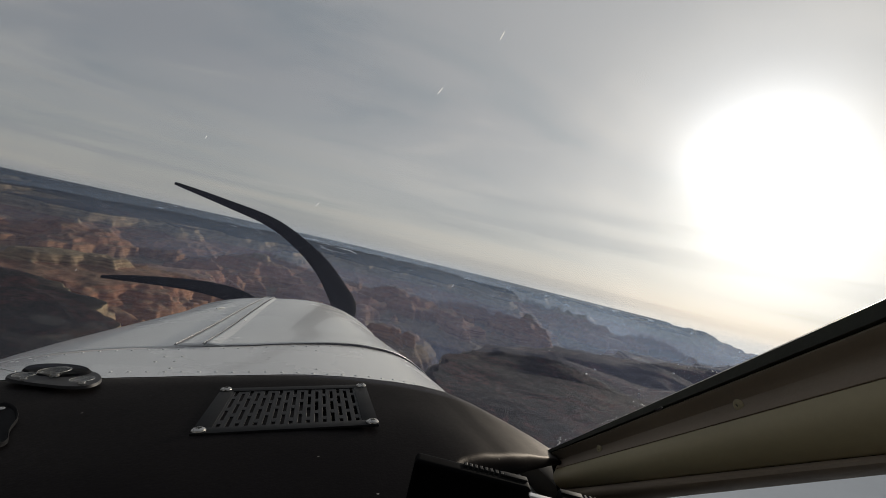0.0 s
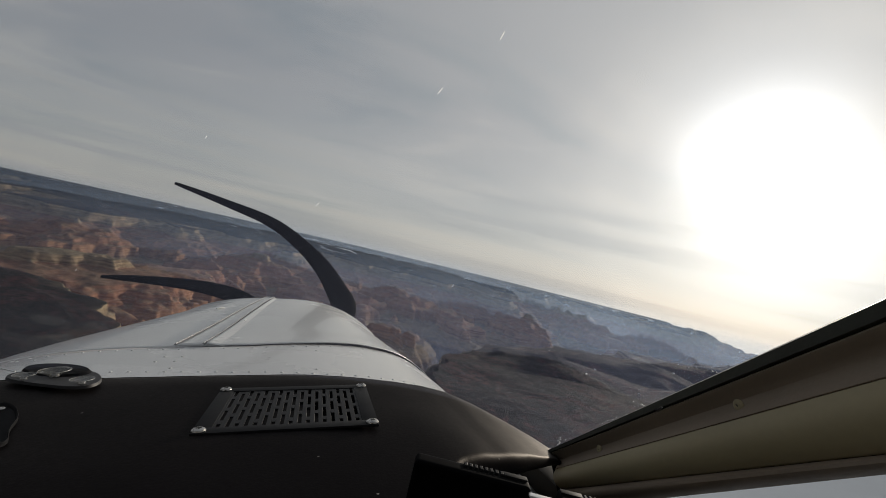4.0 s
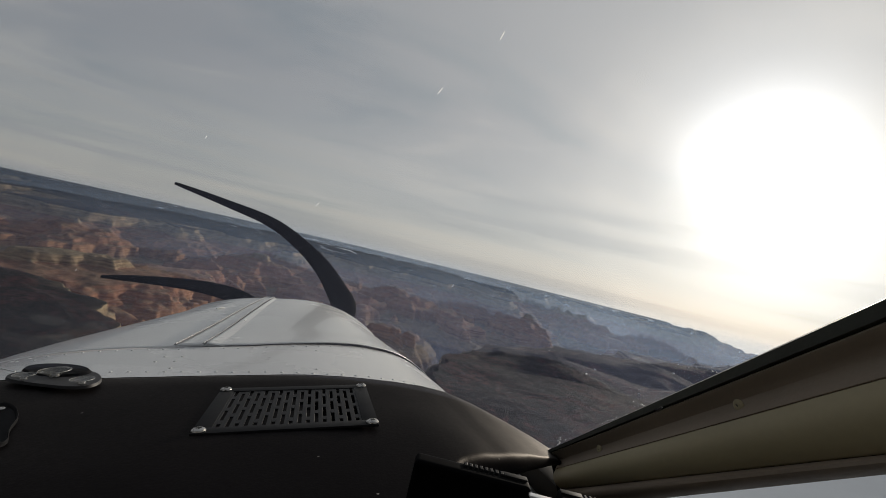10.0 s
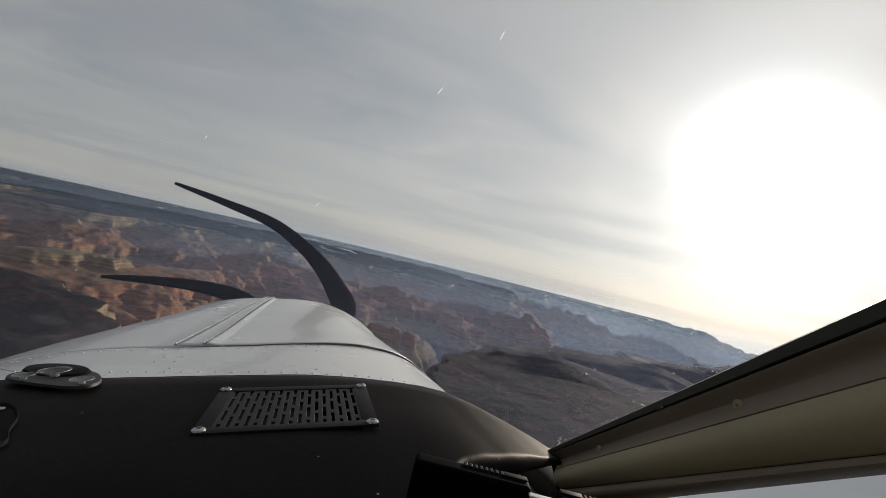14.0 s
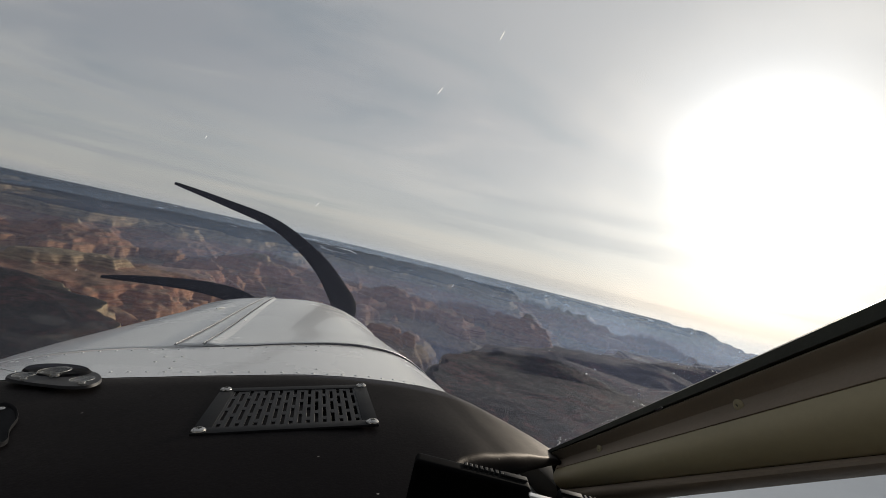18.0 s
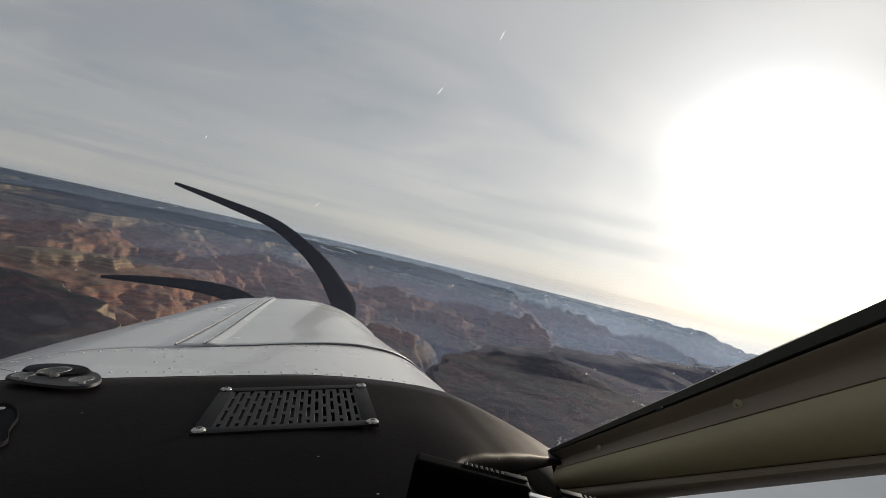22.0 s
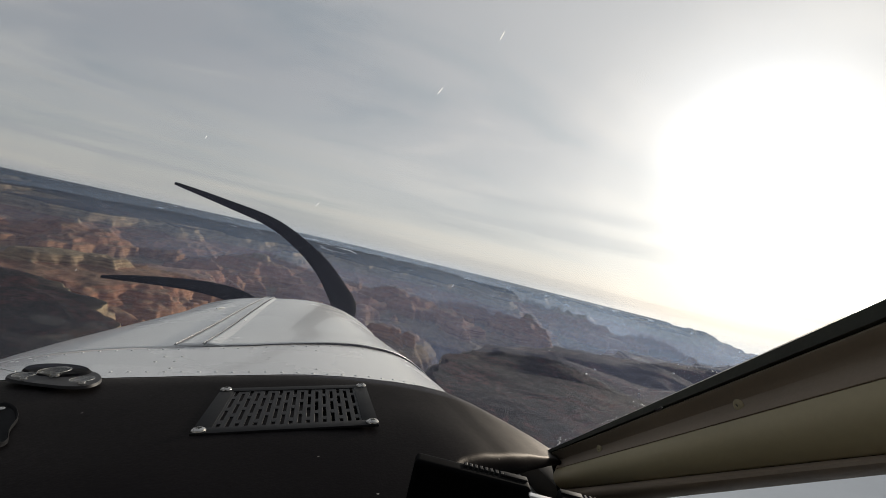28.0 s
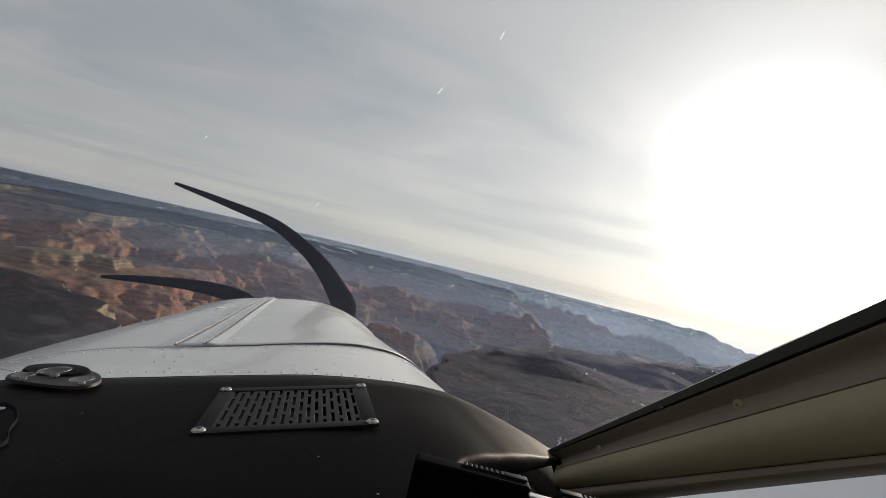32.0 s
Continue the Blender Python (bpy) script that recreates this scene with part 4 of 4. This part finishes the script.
# ---- bracket with three clear suction cups ----
def build_bracket():
    base = Vector((-0.235, 0.532, DASH_Z + 0.004))
    b = thing("suction_bracket", "black bracket plate with three clear suction cups", "bracket", base)
    bm = bmesh.new()
    corners = [Vector(p) for p in ((-0.061, 0.020), (-0.057, 0.040), (-0.022, 0.050), (0.016, 0.034), (0.036, 0.002), (0.038, -0.022), (0.024, -0.031), (-0.016, -0.013), (-0.046, 0.004))]
    outline = []
    for k in range(len(corners)):          # corners rounded off
        p0, p1, p2 = corners[k - 1], corners[k], corners[(k + 1) % len(corners)]
        for t in (0.0, 0.33, 0.67):
            outline.append((p0 + p1) / 2 * (1 - t) ** 2 + p1 * 2 * t * (1 - t) + (p1 + p2) / 2 * t * t)
    lower = [bm.verts.new((p.x * 0.97, p.y * 0.97, 0.0)) for p in outline]
    upper = [bm.verts.new((p.x * 0.95, p.y * 0.95, 0.0028)) for p in outline]
    n = len(outline)
    for k in range(n):
        bm.faces.new((lower[k], lower[(k + 1) % n], upper[(k + 1) % n], upper[k]))
    bm.faces.new(upper)
    bm.faces.new(lower[::-1])
    part("plate", bm, bracket_grey, b, "dark grey moulded plate")
    part("back_cap", disc_profile([(0.033, -0.006), (0.034, 0.002), (0.031, 0.0045), (0.014, 0.005)], 36, Matrix.Translation((-0.021, 0.036, 0.000)) @ Matrix.Rotation(radians(-30), 4, "Z") @ Matrix.Diagonal((1.18, 0.6, 1.1, 1.0))), matte_black, b, "rounded black cap")
    cup = mesh_of("suction_cup", disc_profile([(0.0035, 0.0), (0.0045, 0.002), (0.0085, 0.0045), (0.0122, 0.0068), (0.0126, 0.0071), (0.0118, 0.0070), (0.0080, 0.0052), (0.004, 0.0042)], 32), clear)
    rim = mesh_of("cup_rim", disc_profile([(0.0126, 0.0066), (0.0131, 0.0068), (0.0130, 0.0074), (0.0124, 0.0073), (0.0126, 0.0066)], 32, None, False), cup_milk)
    stud = mesh_of("cup_stud", disc_profile([(0.0040, 0.0), (0.0036, 0.0025), (0.0018, 0.003)], 16), cup_milk)
    for x, y, z in ((-0.0325, 0.0020, 0.72), (-0.0105, 0.0085, 1.04), (0.0250, -0.0200, 0.76)):
        c = shared("suction_cup", cup, b, Matrix.Translation((x, y, 0.0028)) @ Matrix.Scale(z, 4), "clear soft suction cup")
        shared("cup_rim", rim, c, Matrix())
        shared("cup_stud", stud, c, Matrix.Translation((0, 0, 0.0012)))
    part("cable", rod([(-0.050, 0.022, 0.006), (-0.09, 0.046, 0.008), (-0.14, 0.070, 0.009), (-0.22, 0.100, 0.008)], 0.0008), chip_white, b, "thin white lead")
    # clear holder with two screws close by
    c = thing("plastic_holder", "black plastic holder with two bright screws on the glareshield", "holder", (-0.240, 0.419, DASH_Z + 0.001))
    rim = [Vector(p) for p in ((-0.028, 0.070), (-0.010, 0.064), (0.006, 0.046), (0.022, 0.018), (0.027, 0.002), (0.031, -0.012), (0.040, -0.030), (0.046, -0.042), (0.040, -0.056), (0.010, -0.050), (-0.035, 0.020))]
    edge = [(rim[k - 1] + rim[k]) / 2 * (1 - t) ** 2 + rim[k] * 2 * t * (1 - t) + (rim[k] + rim[(k + 1) % len(rim)]) / 2 * t * t for k in range(len(rim)) for t in (0.0, 0.25, 0.5, 0.75)]
    bm = bmesh.new()
    middle = sum(rim, Vector((0, 0))) / len(rim)
    rings = [[bm.verts.new((*(middle + (p - middle) * f), z)) for p in edge] for f, z in ((0.86, 0.0), (0.86, 0.0018), (0.83, 0.0028), (0.78, 0.0025), (0.73, 0.0012))]
    for low, high in zip(rings, rings[1:]):
        for k in range(len(edge)):
            bm.faces.new((low[k], low[(k + 1) % len(edge)], high[(k + 1) % len(edge)], high[k]))
    bm.faces.new(rings[-1])
    part("holder_plate", bm, matte_black, c, "dark moulded plate with a wavy edge")
    head = bpy.data.meshes["screw"]
    for x, y in ((-0.005, 0.0400), (0.0285, -0.030)):
        shared("holder_screw", head, c, Matrix.Translation((x, y, 0.0016)) @ Matrix.Scale(0.62, 4), "bright screw")
    part("knob", disc_profile([(0.022, 0.0), (0.024, 0.01), (0.022, 0.035), (0.015, 0.04)], 24, Matrix.Translation((-0.045, 0.055, 0.002))), black_plastic, c, "black knob")


build_bracket()


# ---- cabin round the camera, plain ----
def panel(name, size, at, label, mat=cabin_cloth):
    ob = new(name, mesh_of(name, box(size, at, bevel=0.004), mat))
    ob.matrix_world = AIR
    tagged(ob, label, "wall", kind="structure")
    return ob


panel("wall_right_front", (0.03, 0.44, 0.9), (0.335, 0.50, -0.74), "olive side panel below the windscreen post, darkened in colour for its shade", shaded_olive)
panel("wall_right_low", (0.03, 2.0, 0.6), (0.335, -0.72, -0.85), "plain olive cabin side below the window", olive_cloth)
panel("wall_right_rear", (0.03, 0.7, 1.0), (0.335, -1.35, -0.05), "plain cabin side behind the window")
panel("wall_left_low", (0.03, 2.0, 0.6), (-0.88, -0.72, -0.85), "plain cabin side below the window", olive_cloth)
panel("wall_left_rear", (0.03, 0.7, 1.0), (-0.88, -1.35, -0.05), "plain cabin side behind the window")
panel("wall_rear", (1.25, 0.03, 1.6), (-0.27, -1.72, -0.35), "plain cabin rear wall")
panel("floor", (1.25, 2.4, 0.03), (-0.27, -0.52, -1.16), "plain cabin floor")
# two unseen panels added to stop outside light getting in under the glareshield
panel("light_block_front", (1.18, 0.03, 0.78), (-0.275, 0.62, -0.75), "unseen dark panel added below the glareshield to keep light out", shaded_olive)
panel("light_block_left", (0.03, 0.44, 0.9), (-0.88, 0.50, -0.74), "unseen dark side panel added below the windscreen to keep light out", shaded_olive)
panel("ceiling", (1.25, 1.28, 0.03), (-0.27, -1.08, 0.44), "plain pale cabin ceiling")


# ---- wing ----
def build_wing():
    w = thing("wing", "white painted low wing seen past the post", "wing")

    def skin(u, v):
        a = 2 * math.pi * v
        chord, x = 1.9 - 0.4 * u, 0.45 + 4.6 * u
        y = 0.65 + chord * 0.5 * math.cos(a)
        return Vector((x, y, -0.78 + 0.09 * u * 4.6 + 0.09 * math.sin(a) * (1 - 0.3 * math.cos(a))))
    part("wing_skin", sheet(skin, 12, 40), wing_paint, w)
    part("wing_tip", sheet(lambda u, v: skin(1.0, v) * (1 - u) + u * Vector((5.3, 0.65, -0.37)), 3, 40), wing_paint, w)


build_wing()


# ---- river, clearings, road and buildings on the land ----
def ground_at(x, y):
    return float(land_height(np.array([float(x)]), np.array([float(y)]))[0])


river_mat = material("river_water", (0.20, 0.17, 0.13), 0.12, vary=0.1, scale=0.02, fine=0.3, bump=0.1, depth=0.3)
pale_ground = material("pale_clearing", (0.33, 0.31, 0.275), 0.9, vary=0.2, scale=0.05, fine=0.5, bump=0.2, depth=0.3)
dull_ground = material("dirt_road", (0.22, 0.20, 0.175), 0.9, vary=0.2, scale=0.05, fine=0.5, bump=0.2, depth=0.3)
pale_wall = material("pale_wall", (0.6, 0.58, 0.53), 0.8, vary=0.1, scale=0.2, fine=3.0)
pale_roof = material("pale_roof", (0.75, 0.74, 0.72), 0.5, vary=0.1, scale=0.2, fine=3.0)

water = new("water", mesh_of("water", sheet(lambda u, v: Vector((-4000 + 8000 * u, 300 + 4000 * v, -DEPTH + 1.5)), 8, 8), river_mat))
tagged(water, "muddy pale river along the canyon floor", "river", kind="structure")


def ribbon(points, width, lift=0.6, step=12.0):
    """A strip draped on the land along the points."""
    line = []
    for (ax, ay), (bx, by) in zip(points, points[1:]):
        n = max(1, int(math.hypot(bx - ax, by - ay) / step))
        line += [(ax + (bx - ax) * k / n, ay + (by - ay) * k / n) for k in range(n)]
    line.append(points[-1])
    bm = bmesh.new()
    rows = []
    for i, (x, y) in enumerate(line):
        px, py = line[max(i - 1, 0)]
        qx, qy = line[min(i + 1, len(line) - 1)]
        d = math.hypot(qx - px, qy - py)
        nx, ny = (qy - py) / d * width / 2, -(qx - px) / d * width / 2
        w = 0.8 + 0.4 * noise.noise((x * 0.02, y * 0.02, 3))
        rows.append([bm.verts.new((x + k * nx * w, y + k * ny * w, ground_at(x + k * nx * w, y + k * ny * w) + lift)) for k in (-1, 0, 1)])
    for a, b in zip(rows, rows[1:]):
        for k in range(2):
            bm.faces.new((a[k], a[k + 1], b[k + 1], b[k]))
    return bm


def build_land_marks():
    road = new("road", mesh_of("road", ribbon([(240 + 8 * k + 7 * math.sin(k * 0.55) + 2.5 * math.sin(k * 1.7), 455 + 20 * k) for k in np.arange(0, 18, 0.25)], 0.8, 0.5, 5.0), dull_ground))
    tagged(road, "narrow pale winding dirt road through dark scrub", "road", kind="structure")
    highway = new("road", mesh_of("road", ribbon([(420, 900), (640, 1010), (900, 1080), (1300, 1130)], 2.0, 0.8, 25.0), dull_ground))
    tagged(highway, "long straight pale road through dark forest", "road", kind="structure")
    for k in range(30):                    # gaps cut through the wood in one line
        t = k / 29
        x, y = 330 - 40 * t + 3 * math.sin(k * 2.3), 850 - 330 * t ** 0.8
        r = 0.6 + 0.4 * (0.5 + 0.5 * math.sin(k * 1.7))
        bm = bmesh.new()
        bm.faces.new([bm.verts.new((x + r * c * (1 + 0.3 * math.sin(5 * a + k)), y + 1.7 * r * d, ground_at(x + r * c, y + 1.7 * r * d) + 0.8))
                      for a, c, d in ((a, math.cos(a), math.sin(a)) for a in np.linspace(0, 2 * math.pi, 9)[:-1])])
        tagged(new("clearing", mesh_of("clearing", bm, pale_ground)), "small pale clearing cut in dark forest", "clearing", "clearings in a row")
    r = random.Random(5)
    quarry = bmesh.new()
    quarry.faces.new([quarry.verts.new((262 + 8 * math.cos(a) * (1 + 0.35 * math.sin(3 * a)), 545 + 9 * math.sin(a), ground_at(262, 545) + 1.5 + 0.05 * math.cos(a)))
                      for a in np.linspace(0, 2 * math.pi, 17)[:-1]])
    tagged(new("bare_clearing", mesh_of("bare_clearing", quarry, pale_ground)), "bare pale clearing in the dark forest", "clearing")
    wall = mesh_of("wall", box((9, 6, 4), (0, 0, 1.0)), pale_wall)
    rb = bmesh.new()
    vs = [rb.verts.new(p) for p in ((-5, -3.6, 3), (5, -3.6, 3), (5, 3.6, 3), (-5, 3.6, 3), (-5, 0, 5), (5, 0, 5))]
    for f in ((0, 1, 5, 4), (2, 3, 4, 5), (0, 4, 3), (1, 2, 5), (0, 3, 2, 1)):
        rb.faces.new([vs[i] for i in f])
    roof = mesh_of("roof", rb, pale_roof, False)
    for k in range(26):
        x, y = r.uniform(330, 900), r.uniform(760, 1350)
        h = new("building")
        h.matrix_world = Matrix.Translation((x, y, ground_at(x, y))) @ Matrix.Rotation(r.uniform(0, 3.1), 4, "Z") @ Matrix.Scale(r.uniform(0.25, 0.5), 4)
        tagged(h, "small pale building with a bright roof among trees", "building", "buildings on the plateau")
        shared("wall", wall, h, Matrix())
        shared("roof", roof, h, Matrix())


build_land_marks()
